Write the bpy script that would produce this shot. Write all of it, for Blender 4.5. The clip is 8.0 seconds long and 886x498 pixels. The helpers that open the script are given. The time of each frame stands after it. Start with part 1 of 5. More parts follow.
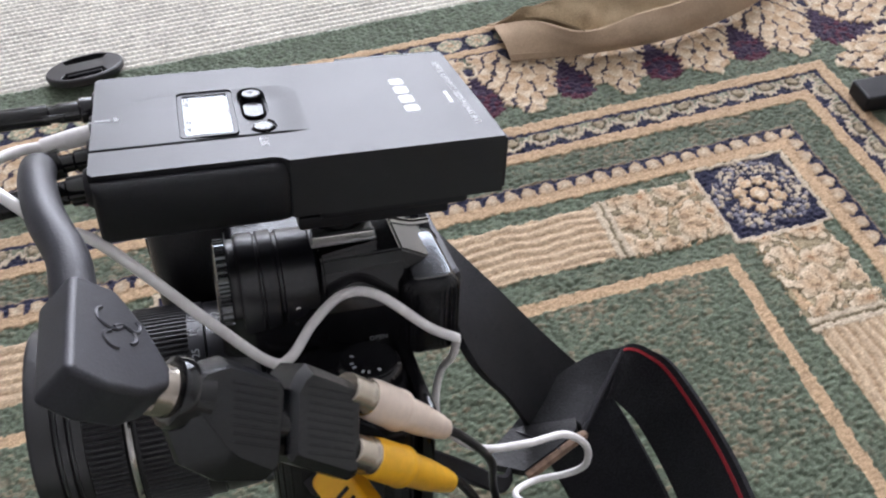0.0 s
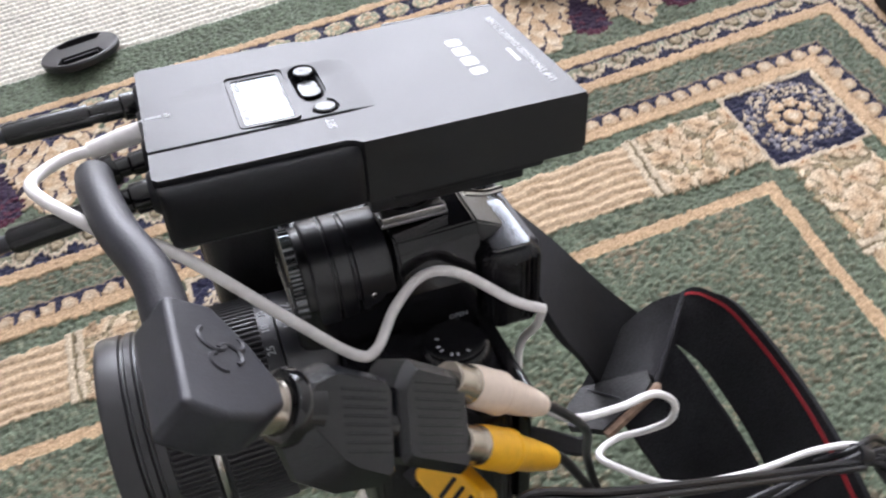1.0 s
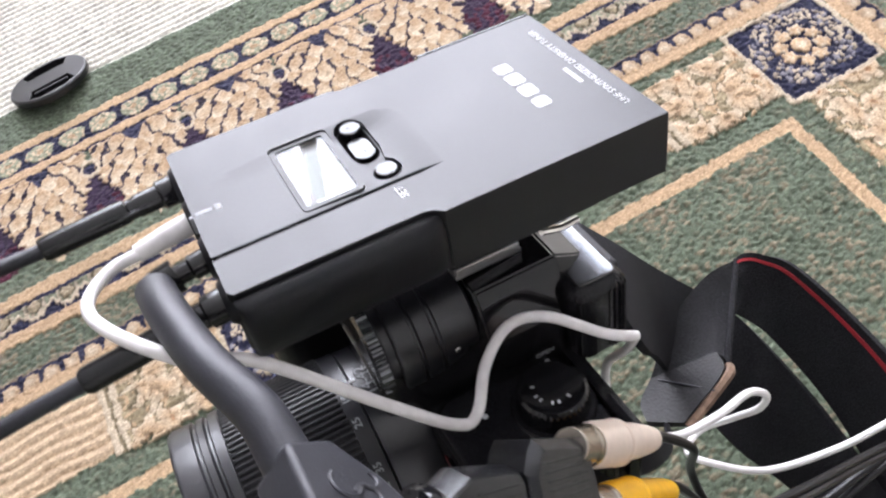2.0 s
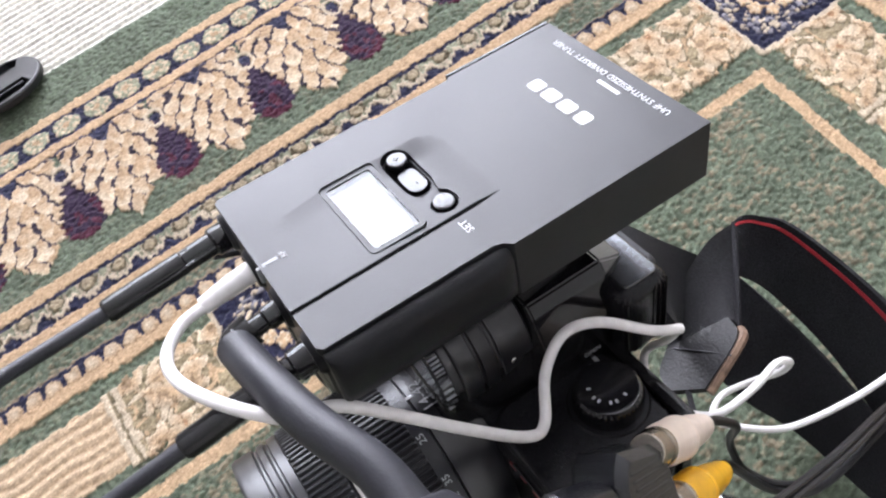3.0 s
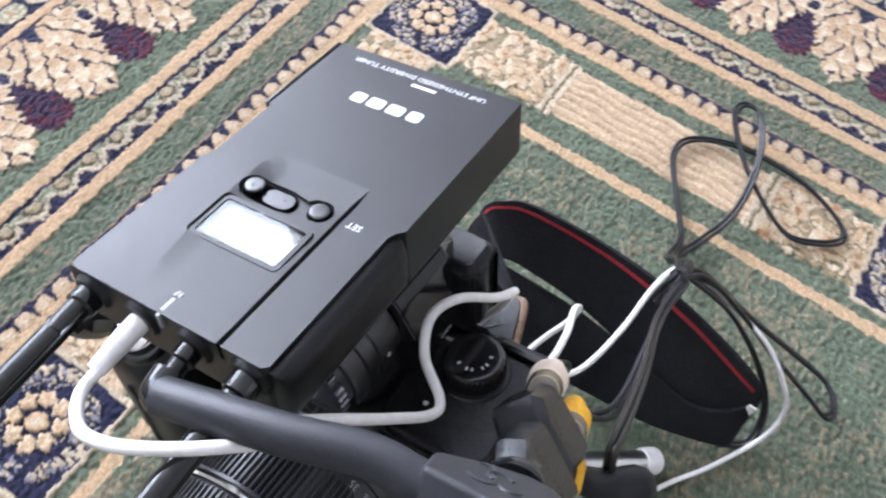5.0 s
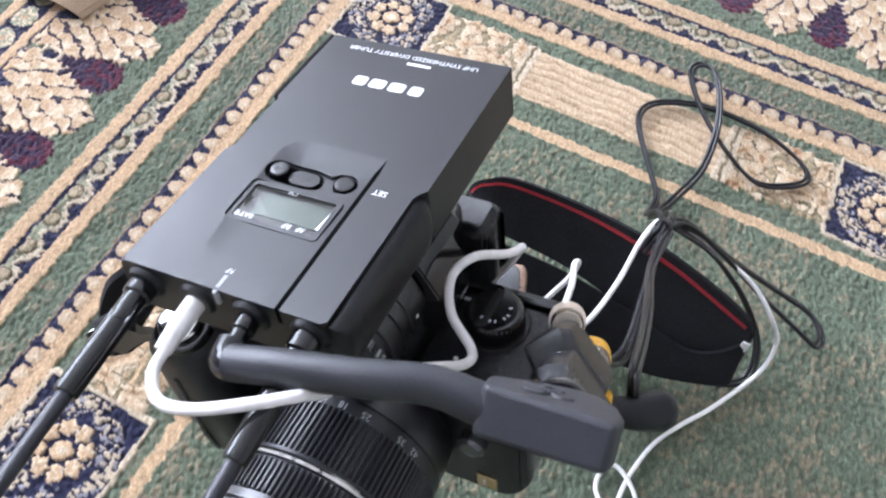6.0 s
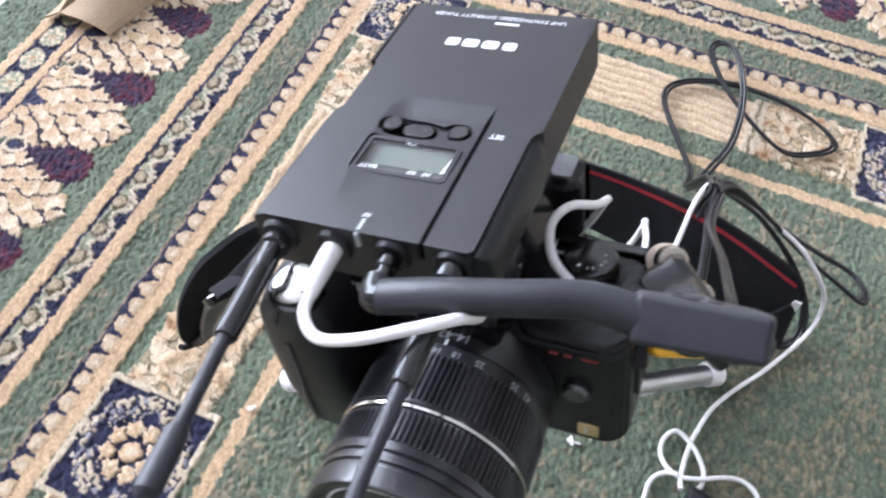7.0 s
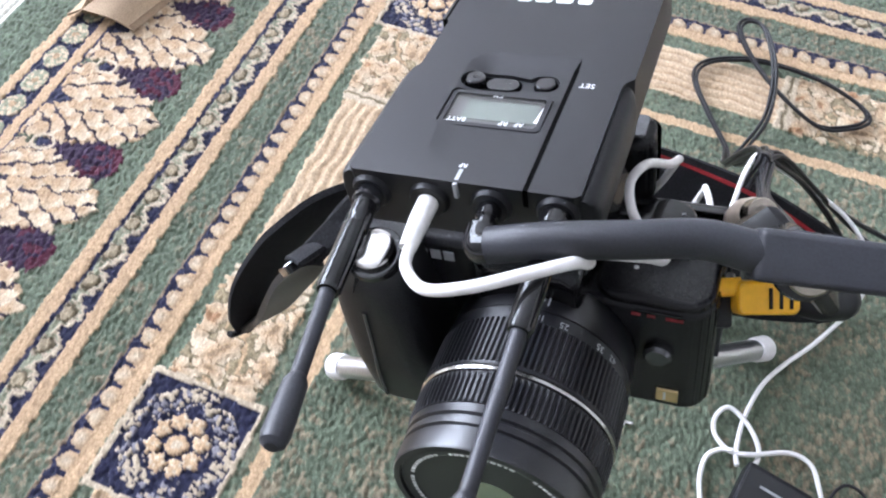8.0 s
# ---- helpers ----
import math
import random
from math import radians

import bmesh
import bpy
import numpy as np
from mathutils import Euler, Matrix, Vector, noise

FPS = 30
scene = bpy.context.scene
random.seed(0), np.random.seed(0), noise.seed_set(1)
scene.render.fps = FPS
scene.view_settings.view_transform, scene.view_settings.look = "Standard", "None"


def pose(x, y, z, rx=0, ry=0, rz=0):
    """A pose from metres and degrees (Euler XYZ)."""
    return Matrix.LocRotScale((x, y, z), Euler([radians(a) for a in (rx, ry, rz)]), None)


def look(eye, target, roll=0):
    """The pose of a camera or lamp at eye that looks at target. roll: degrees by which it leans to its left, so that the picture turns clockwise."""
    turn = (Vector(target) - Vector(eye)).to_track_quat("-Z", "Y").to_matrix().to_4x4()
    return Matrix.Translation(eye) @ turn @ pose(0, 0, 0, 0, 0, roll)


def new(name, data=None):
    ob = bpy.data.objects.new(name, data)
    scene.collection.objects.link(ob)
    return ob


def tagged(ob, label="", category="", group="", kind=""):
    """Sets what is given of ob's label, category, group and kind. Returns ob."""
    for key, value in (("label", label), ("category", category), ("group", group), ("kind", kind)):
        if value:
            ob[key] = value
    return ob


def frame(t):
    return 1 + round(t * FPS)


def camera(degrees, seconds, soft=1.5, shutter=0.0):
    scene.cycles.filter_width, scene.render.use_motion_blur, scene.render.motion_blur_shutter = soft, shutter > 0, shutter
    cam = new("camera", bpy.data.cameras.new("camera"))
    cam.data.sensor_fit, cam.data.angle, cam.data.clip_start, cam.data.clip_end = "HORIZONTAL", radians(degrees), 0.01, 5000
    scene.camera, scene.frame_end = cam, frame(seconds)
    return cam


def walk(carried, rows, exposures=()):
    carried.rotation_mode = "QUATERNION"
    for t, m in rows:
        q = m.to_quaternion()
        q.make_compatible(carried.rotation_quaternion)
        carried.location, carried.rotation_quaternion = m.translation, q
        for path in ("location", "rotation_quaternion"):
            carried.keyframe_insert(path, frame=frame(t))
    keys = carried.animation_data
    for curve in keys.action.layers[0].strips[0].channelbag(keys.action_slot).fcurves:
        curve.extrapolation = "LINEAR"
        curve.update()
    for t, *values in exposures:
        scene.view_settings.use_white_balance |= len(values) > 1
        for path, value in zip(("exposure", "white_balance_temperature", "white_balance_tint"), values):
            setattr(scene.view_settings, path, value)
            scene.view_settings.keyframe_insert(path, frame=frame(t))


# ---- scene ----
EXPOSURES = [(0.0, -0.59, 6300, 11), (0.5, -0.41, 6400, 12), (1.0, -0.32, 6420, 11), (2.0, -0.12, 6430, 12), (3.5, -0.07, 6300, 11), (4.5, -0.02, 6130, 10), (5.0, -0.01, 5950, 10), (6.5, 0.06, 5900, 10), (8.0, 0.06, 5880, 9)]
cam = camera(56.23, 8.0, soft=2.1, shutter=0.5)
PATH = [
    (0.0, 0.0064, -0.0359, 0.4145, 40.97, 2.91, -15.09),
    (0.5, -0.0032, -0.0288, 0.4128, 39.53, 3.80, -16.95),
    (1.0, -0.0112, -0.0151, 0.4108, 36.85, 6.28, -19.41),
    (1.5, -0.0193, 0.0039, 0.4097, 33.99, 8.45, -23.25),
    (2.0, -0.0211, 0.0234, 0.4171, 31.96, 10.23, -27.29),
    (2.2, -0.0223, 0.0298, 0.4206, 30.82, 10.49, -28.54),
    (3.3, -0.0395, 0.0543, 0.4428, 26.16, 8.67, -36.06),
    (3.5, -0.0432, 0.0592, 0.4485, 25.62, 7.58, -37.73),
    (4.0, -0.0617, 0.0652, 0.4529, 26.18, 4.70, -41.83),
    (4.2, -0.0684, 0.0679, 0.4551, 25.95, 2.39, -43.88),
    (4.5, -0.0755, 0.0685, 0.4516, 28.05, -0.25, -48.78),
    (4.8, -0.0825, 0.0705, 0.4399, 29.65, -3.41, -53.88),
    (5.0, -0.0827, 0.0704, 0.4438, 29.47, -4.15, -55.79),
    (5.2, -0.0850, 0.0714, 0.4451, 29.96, -4.73, -58.15),
    (6.3, -0.1185, 0.0740, 0.4527, 30.60, -2.04, -63.87),
    (6.5, -0.1256, 0.0784, 0.4481, 31.01, -2.26, -64.34),
    (7.0, -0.1428, 0.0951, 0.4464, 31.90, -1.27, -66.71),
    (7.5, -0.1598, 0.1129, 0.4335, 32.56, -0.52, -67.95),
    (8.0, -0.1602, 0.1148, 0.4339, 32.37, -0.47, -68.22),
]
walk(cam, [(t, pose(x, y, z, rx, ry, rz)) for t, x, y, z, rx, ry, rz in PATH], EXPOSURES)

# ---- light ----
world = bpy.data.worlds.new("world")
scene.world = world
world.use_nodes = True
wn = world.node_tree.nodes
sky = wn.new("ShaderNodeTexSky")
sky.sky_type, sky.sun_disc = "NISHITA", False
sky.sun_elevation, sky.sun_rotation = radians(40), radians(200)
wn["Background"].inputs["Strength"].default_value = 0.10
world.node_tree.links.new(sky.outputs[0], wn["Background"].inputs["Color"])


def area_lamp(name, m, w, h, power, colour):
    lamp = bpy.data.lights.new(name, "AREA")
    lamp.shape, lamp.size, lamp.size_y, lamp.energy, lamp.color = "RECTANGLE", w, h, power, colour
    ob = new(name, lamp)
    ob.matrix_world = m
    return ob


# daylight behind the panes of the wide window beyond the rug
area_lamp("window_daylight", look((1.0, 3.30, 1.66), (0.9, 0.0, 1.3)), 2.9, 2.1, 300, (1.0, 0.985, 1.09))

# ---- materials ----
def material(name, colour, rough=0.5, metal=0.0, grain=0.0, grain_size=400.0, stain=0.0, bump=0.0, coat=0.0, spec=0.5, sheen=0.0, stain_size=25.0):
    m = bpy.data.materials.new(name)
    m.use_nodes = True
    nodes, links = m.node_tree.nodes, m.node_tree.links
    b = nodes["Principled BSDF"]
    b.inputs["Roughness"].default_value, b.inputs["Metallic"].default_value = rough, metal
    b.inputs["Coat Weight"].default_value = coat
    b.inputs["Specular IOR Level"].default_value = spec
    b.inputs["Sheen Weight"].default_value = sheen
    where = nodes.new("ShaderNodeTexCoord")
    fine, broad = nodes.new("ShaderNodeTexNoise"), nodes.new("ShaderNodeTexNoise")
    fine.inputs["Scale"].default_value, broad.inputs["Scale"].default_value = grain_size, stain_size
    fine.inputs["Detail"].default_value, broad.inputs["Detail"].default_value = 3, 4
    for n in (fine, broad):
        links.new(where.outputs["Object"], n.inputs["Vector"])
    base = nodes.new("ShaderNodeRGB")
    base.outputs[0].default_value = (*colour, 1)
    last = base.outputs[0]
    for n, amount in ((fine, grain), (broad, stain)):
        if amount:
            span = nodes.new("ShaderNodeMapRange")
            span.inputs["From Min"].default_value, span.inputs["From Max"].default_value = 0.3, 0.7
            span.inputs["To Min"].default_value, span.inputs["To Max"].default_value = 1 - amount, 1 + amount
            links.new(n.outputs["Fac"], span.inputs["Value"])
            mix = nodes.new("ShaderNodeVectorMath")
            mix.operation = "SCALE"
            links.new(last, mix.inputs[0])
            links.new(span.outputs[0], mix.inputs["Scale"])
            last = mix.outputs[0]
    links.new(last, b.inputs["Base Color"])
    wear = nodes.new("ShaderNodeMapRange")
    wear.inputs["To Min"].default_value, wear.inputs["To Max"].default_value = max(rough - 0.08, 0.02), min(rough + 0.08, 1)
    links.new(broad.outputs["Fac"], wear.inputs["Value"])
    links.new(wear.outputs[0], b.inputs["Roughness"])
    if bump:
        relief = nodes.new("ShaderNodeBump")
        relief.inputs["Strength"].default_value, relief.inputs["Distance"].default_value = bump, 0.0004
        links.new(fine.outputs["Fac"], relief.inputs["Height"])
        links.new(relief.outputs[0], b.inputs["Normal"])
    return m


def woven(name, rough=0.9, bump=0.5, size=900.0, tufts=(400.0, 780.0)):
    """Pile yarn: the woven colours of the mesh with fibre grain and painted shade between tufts."""
    m = bpy.data.materials.new(name)
    m.use_nodes = True
    nodes, links = m.node_tree.nodes, m.node_tree.links
    b = nodes["Principled BSDF"]
    b.inputs["Roughness"].default_value, b.inputs["Specular IOR Level"].default_value = rough, 0.15
    b.inputs["Sheen Weight"].default_value, b.inputs["Sheen Roughness"].default_value = 0.15, 0.5
    shaded_dye = nodes.new("ShaderNodeVertexColor")
    shaded_dye.layer_name = "shaded_dye"
    where, fine = nodes.new("ShaderNodeTexCoord"), nodes.new("ShaderNodeTexNoise")
    fine.inputs["Scale"].default_value, fine.inputs["Detail"].default_value = size, 3
    links.new(where.outputs["Object"], fine.inputs["Vector"])
    span = nodes.new("ShaderNodeMapRange")
    span.inputs["From Min"].default_value, span.inputs["From Max"].default_value = 0.3, 0.7
    span.inputs["To Min"].default_value, span.inputs["To Max"].default_value = 0.86, 1.14
    links.new(fine.outputs["Fac"], span.inputs["Value"])
    # yarn tufts, longer along the rows, each a little lighter or darker, with shade painted round its crown
    rows, tuft = nodes.new("ShaderNodeMapping"), nodes.new("ShaderNodeTexVoronoi")
    rows.vector_type = "TEXTURE"
    rows.inputs["Rotation"].default_value = (0, 0, radians(20))
    rows.inputs["Scale"].default_value = (1 / tufts[0], 1 / tufts[1], 0.01)
    tuft.inputs["Scale"].default_value = 1.0
    links.new(where.outputs["Object"], rows.inputs["Vector"])
    links.new(rows.outputs[0], tuft.inputs["Vector"])
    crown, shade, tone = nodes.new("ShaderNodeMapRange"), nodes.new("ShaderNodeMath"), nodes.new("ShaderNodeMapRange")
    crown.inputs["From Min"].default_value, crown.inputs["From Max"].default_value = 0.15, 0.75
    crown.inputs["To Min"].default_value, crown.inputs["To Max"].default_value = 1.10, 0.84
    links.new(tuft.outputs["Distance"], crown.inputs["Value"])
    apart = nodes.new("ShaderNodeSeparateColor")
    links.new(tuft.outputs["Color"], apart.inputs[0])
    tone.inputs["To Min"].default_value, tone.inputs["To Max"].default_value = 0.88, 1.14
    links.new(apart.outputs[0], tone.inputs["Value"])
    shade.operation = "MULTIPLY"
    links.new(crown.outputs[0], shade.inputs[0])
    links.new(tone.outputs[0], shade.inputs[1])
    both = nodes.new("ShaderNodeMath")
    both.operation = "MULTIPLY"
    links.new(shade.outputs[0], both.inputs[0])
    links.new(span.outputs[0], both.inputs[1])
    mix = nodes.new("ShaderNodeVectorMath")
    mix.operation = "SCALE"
    links.new(shaded_dye.outputs[0], mix.inputs[0])
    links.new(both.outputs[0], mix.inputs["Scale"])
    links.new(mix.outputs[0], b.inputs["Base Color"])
    relief = nodes.new("ShaderNodeBump")
    relief.inputs["Strength"].default_value, relief.inputs["Distance"].default_value = bump, 0.001
    links.new(both.outputs[0], relief.inputs["Height"])
    links.new(relief.outputs[0], b.inputs["Normal"])
    return m


def glass(name, tint=(0.9, 0.95, 0.95), ior=1.45):
    m = bpy.data.materials.new(name)
    m.use_nodes = True
    b = m.node_tree.nodes["Principled BSDF"]
    b.inputs["Base Color"].default_value = (*tint, 1)
    b.inputs["Transmission Weight"].default_value, b.inputs["Roughness"].default_value, b.inputs["IOR"].default_value = 1.0, 0.02, ior
    return m


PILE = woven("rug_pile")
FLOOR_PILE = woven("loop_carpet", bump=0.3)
CASE = material("receiver_black", (0.0050, 0.0055, 0.0076), 0.47, grain=0.2, grain_size=2500, stain=0.2, bump=0.12, spec=0.50)
CASE_DARK = material("moulded_black", (0.0080, 0.0084, 0.0108), 0.42, grain=0.2, grain_size=2500, stain=0.15, bump=0.15, spec=0.30)
BODY = material("camera_black", (0.0105, 0.0105, 0.0125), 0.20, grain=0.3, grain_size=3000, stain=0.15, bump=0.2, spec=0.32)
LEATHERETTE = material("grip_black", (0.0105, 0.0106, 0.0125), 0.36, grain=0.3, grain_size=1800, stain=0.15, bump=0.6)
GLOSS = material("gloss_black", (0.0080, 0.0080, 0.0092), 0.11, stain=0.2, grain=0.1)
RUBBER = material("rubber_grey_black", (0.0150, 0.0162, 0.0228), 0.54, grain=0.2, grain_size=1500, stain=0.25, bump=0.2, spec=0.58)
RIBBED = material("ribbed_rubber", (0.0105, 0.0110, 0.0140), 0.38, grain=0.2, stain=0.2)
LENS_BLACK = material("lens_black", (0.0072, 0.0075, 0.0102), 0.33, grain=0.1, grain_size=2000, stain=0.15, spec=0.8)
SPLITTER = material("splitter_black", (0.0068, 0.0072, 0.0096), 0.24, grain=0.2, grain_size=2200, stain=0.2, bump=0.2, spec=0.58)
CHROME = material("chrome", (0.58, 0.565, 0.55), 0.14, 1.0, stain=0.1, grain=0.05)
ALUMINIUM = material("aluminium", (0.72, 0.72, 0.73), 0.3, 1.0, stain=0.08, grain=0.06, grain_size=900)
NICKEL = material("nickel", (0.42, 0.38, 0.33), 0.25, 1.0, stain=0.15, grain=0.08)
GOLD = material("gold_plate", (0.75, 0.56, 0.3), 0.3, 0.9, stain=0.1)
PRINT = material("white_print", (0.72, 0.73, 0.74), 0.6, grain=0.1)
PRINT_GREY = material("grey_print", (0.35, 0.36, 0.37), 0.6, grain=0.1)
RED = material("red_print", (0.22, 0.012, 0.016), 0.5, grain=0.2)
WHITE_PVC = material("white_cable", (0.78, 0.76, 0.75), 0.42, grain=0.06, stain=0.06)
IVORY = material("ivory_plastic", (0.76, 0.64, 0.54), 0.38, grain=0.06, stain=0.06)
YELLOW = material("yellow_plastic", (0.8, 0.42, 0.012), 0.35, grain=0.06, stain=0.08)
CABLE_BLACK = material("black_cable", (0.010, 0.010, 0.012), 0.34, grain=0.1, stain=0.15, spec=0.36)
WEBBING = material("strap_webbing", (0.0165, 0.0165, 0.0185), 0.85, grain=0.5, grain_size=1600, stain=0.25, bump=0.8, spec=0.12)
WEBBING_WORN = material("faded_webbing", (0.0110, 0.0110, 0.0122), 0.75, grain=0.5, grain_size=1100, stain=0.45, bump=0.8, spec=0.15, stain_size=60)
STRAP_RED = material("strap_red", (0.27, 0.022, 0.027), 0.85, grain=0.35, grain_size=2200, bump=0.6, spec=0.2)
LEATHER = material("strap_leather", (0.0090, 0.0090, 0.0100), 0.46, grain=0.4, grain_size=900, stain=0.4, bump=0.6, spec=0.26)
LEATHER_EDGE = material("leather_edge", (0.16, 0.10, 0.065), 0.7, grain=0.3, stain=0.3)
KHAKI = material("khaki_cotton", (0.40, 0.30, 0.205), 0.95, grain=0.25, grain_size=1500, stain=0.15, bump=0.5, spec=0.08)
# browner wrong side of the cotton, its colour also holding shade inside the fold
KHAKI_INSIDE_SHADED = material("khaki_lining_shaded", (0.27, 0.205, 0.125), 0.95, grain=0.3, grain_size=1200, stain=0.3, bump=0.5, spec=0.06)
CAP_GREY = material("cap_grey_black", (0.011, 0.0114, 0.0135), 0.36, grain=0.2, grain_size=2000, stain=0.15, spec=0.5)
BUTTON = material("button_gloss", (0.010, 0.010, 0.012), 0.24, spec=0.7, stain=0.1)
# flat black that stands in for shade in the receiver's groove and button gaps
GAP_SHADE = material("gap_shade_black", (0.002, 0.002, 0.0022), 0.95, spec=0.05, grain=0.1)
LCD = material("lcd_grey_green", (0.075, 0.095, 0.078), 0.25, grain=0.05, stain=0.08)
BEZEL = material("lcd_bezel", (0.012, 0.012, 0.013), 0.4, grain=0.05, stain=0.05)
COVER = glass("display_cover", (0.97, 0.98, 0.98), 1.46)
GLASS = glass("lens_glass")
PAINT = material("wall_paint", (0.50, 0.49, 0.47), 0.8, grain=0.03, grain_size=60, stain=0.04, stain_size=2)
CEILING = material("ceiling_paint", (0.74, 0.74, 0.74), 0.9, grain=0.03, grain_size=60, stain=0.04, stain_size=2)


# ---- building helpers ----
def part(name, bm, mat, parent=None, label="", smooth=True, sharp=35):
    mesh = bpy.data.meshes.new(name)
    bmesh.ops.recalc_face_normals(bm, faces=bm.faces[:])
    for f in bm.faces:
        f.smooth = smooth
    if smooth:
        for e in bm.edges:
            if len(e.link_faces) == 2 and e.calc_face_angle(0) > radians(sharp):
                e.smooth = False
    bm.to_mesh(mesh)
    bm.free()
    mesh.materials.append(mat)
    ob = new(name, mesh)
    if smooth:
        even = ob.modifiers.new("even_normals", "WEIGHTED_NORMAL")
        even.keep_sharp = True
    if parent:
        ob.parent = parent
    if label:
        tagged(ob, label)
    return ob


def carve(ob, cutters, soften=0.0):
    """Cut solids out of ob, drop them and soften its edges."""
    ob.modifiers.clear()
    for bm in cutters:
        bmesh.ops.recalc_face_normals(bm, faces=bm.faces[:])
        mesh = bpy.data.meshes.new("cutter")
        bm.to_mesh(mesh)
        bm.free()
        tool = new("cutter", mesh)
        tool.parent = ob.parent
        cut = ob.modifiers.new("cut", "BOOLEAN")
        cut.operation, cut.object, cut.solver = "DIFFERENCE", tool, "EXACT"
        bpy.context.view_layer.update()
        done = bpy.data.meshes.new_from_object(ob.evaluated_get(bpy.context.evaluated_depsgraph_get()))
        ob.modifiers.remove(cut)
        ob.data = done
        bpy.data.objects.remove(tool)
    ob.data.polygons.foreach_set("use_smooth", [True] * len(ob.data.polygons))
    ob.data.set_sharp_from_angle(angle=radians(30))
    if soften:
        round_off = ob.modifiers.new("soft_edges", "BEVEL")
        round_off.width, round_off.segments, round_off.limit_method, round_off.angle_limit = soften, 2, "ANGLE", radians(40)
    even = ob.modifiers.new("even_normals", "WEIGHTED_NORMAL")
    even.keep_sharp = True
    return ob


def thing(name, label, category, m=None, group=""):
    ob = new(name)
    ob.empty_display_size = 0.01
    ob.matrix_world = m or Matrix()
    return tagged(ob, label, category, group)


def box(size, at=(0, 0, 0), bevel=0.0, turn=None, steps=2, bm=None):
    bm = bm or bmesh.new()
    made = bmesh.ops.create_cube(bm, size=1.0, matrix=Matrix.Translation(at) @ (turn or Matrix()) @ Matrix.Diagonal((*size, 1)))
    if bevel:
        edges = list({e for v in made["verts"] for e in v.link_edges})
        bmesh.ops.bevel(bm, geom=edges, offset=bevel, segments=steps, affect="EDGES", profile=0.5)
    return bm


def prism(outline, low, high, bevel=0.0, steps=2, m=None, bm=None):
    """A straight solid over an outline in x and y, from z = low to high."""
    bm = bm or bmesh.new()
    bottom = [bm.verts.new((x, y, low)) for x, y in outline]
    top = [bm.verts.new((x, y, high)) for x, y in outline]
    n = len(outline)
    fresh = [bm.faces.new(bottom[::-1]), bm.faces.new(top)]
    fresh += [bm.faces.new((bottom[i], bottom[(i + 1) % n], top[(i + 1) % n], top[i])) for i in range(n)]
    bmesh.ops.recalc_face_normals(bm, faces=fresh)
    verts = bottom + top
    if bevel:
        edges = list({e for f in fresh for e in f.edges})
        out = bmesh.ops.bevel(bm, geom=edges, offset=bevel, segments=steps, affect="EDGES", profile=0.5)
        verts = list({v for f in bm.faces for v in f.verts}) if m else verts
    if m:
        bmesh.ops.transform(bm, matrix=m, verts=verts if bevel else bottom + top)
    return bm


def loft(levels):
    """A solid through outlines of as many points: (outline, z) from one end to the other."""
    bm = bmesh.new()
    rings = [[bm.verts.new((x, y, z)) for x, y in line] for line, z in levels]
    n = len(rings[0])
    for lo, hi in zip(rings, rings[1:]):
        for i in range(n):
            bm.faces.new((lo[i], lo[(i + 1) % n], hi[(i + 1) % n], hi[i]))
    bm.faces.new(rings[0][::-1])
    bm.faces.new(rings[-1])
    return bm


def shrink(outline, by):
    """The outline drawn in towards its middle by a share."""
    mx, my = sum(p[0] for p in outline) / len(outline), sum(p[1] for p in outline) / len(outline)
    return [(x + (mx - x) * by, y + (my - y) * by) for x, y in outline]


def ring_prism(outer, inner, low, high):
    """A flat frame between two outlines of as many points."""
    bm = bmesh.new()
    rows = [[bm.verts.new((x, y, z)) for x, y in line] for line, z in ((outer, low), (outer, high), (inner, high), (inner, low))]
    n = len(outer)
    for k in range(4):
        a, b = rows[k], rows[(k + 1) % 4]
        for i in range(n):
            bm.faces.new((a[i], a[(i + 1) % n], b[(i + 1) % n], b[i]))
    return bm


def aim(start, end):
    """A frame whose z runs from start towards end."""
    z = (Vector(end) - Vector(start)).normalized()
    return Matrix.Translation(start) @ z.to_track_quat("Z", "Y").to_matrix().to_4x4()


def lathe(profile, m=None, sides=32, bm=None, ribs=0, rib_depth=0.0, rib_span=(0, 0)):
    """A turned solid: (radius, height) pairs round z, closed at both ends; ribs notch the radii between two heights."""
    bm = bm or bmesh.new()
    m = m or Matrix()
    n = ribs * 4 if ribs else sides
    rings = []
    for r, h in profile:
        ring = []
        for i in range(n):
            a = 2 * math.pi * i / n
            cut = rib_depth if ribs and rib_span[0] <= h <= rib_span[1] and i % 4 < 2 else 0.0
            ring.append(bm.verts.new(m @ Vector(((r - cut) * math.cos(a), (r - cut) * math.sin(a), h))))
        rings.append(ring)
    for lo, hi in zip(rings, rings[1:]):
        for i in range(n):
            bm.faces.new((lo[i], lo[(i + 1) % n], hi[(i + 1) % n], hi[i]))
    bm.faces.new(rings[0][::-1])
    bm.faces.new(rings[-1])
    return bm


def smooth_line(points, steps=8):
    """Catmull-Rom points through a line."""
    p = [Vector(q) for q in points]
    p = [2 * p[0] - p[1]] + p + [2 * p[-1] - p[-2]]
    line = []
    for a, b, c, d in zip(p, p[1:], p[2:], p[3:]):
        for k in range(steps):
            t = k / steps
            line.append(0.5 * (2 * b + (c - a) * t + (2 * a - 5 * b + 4 * c - d) * t * t + (3 * b - a - 3 * c + d) * t ** 3))
    return line + [p[-2]]


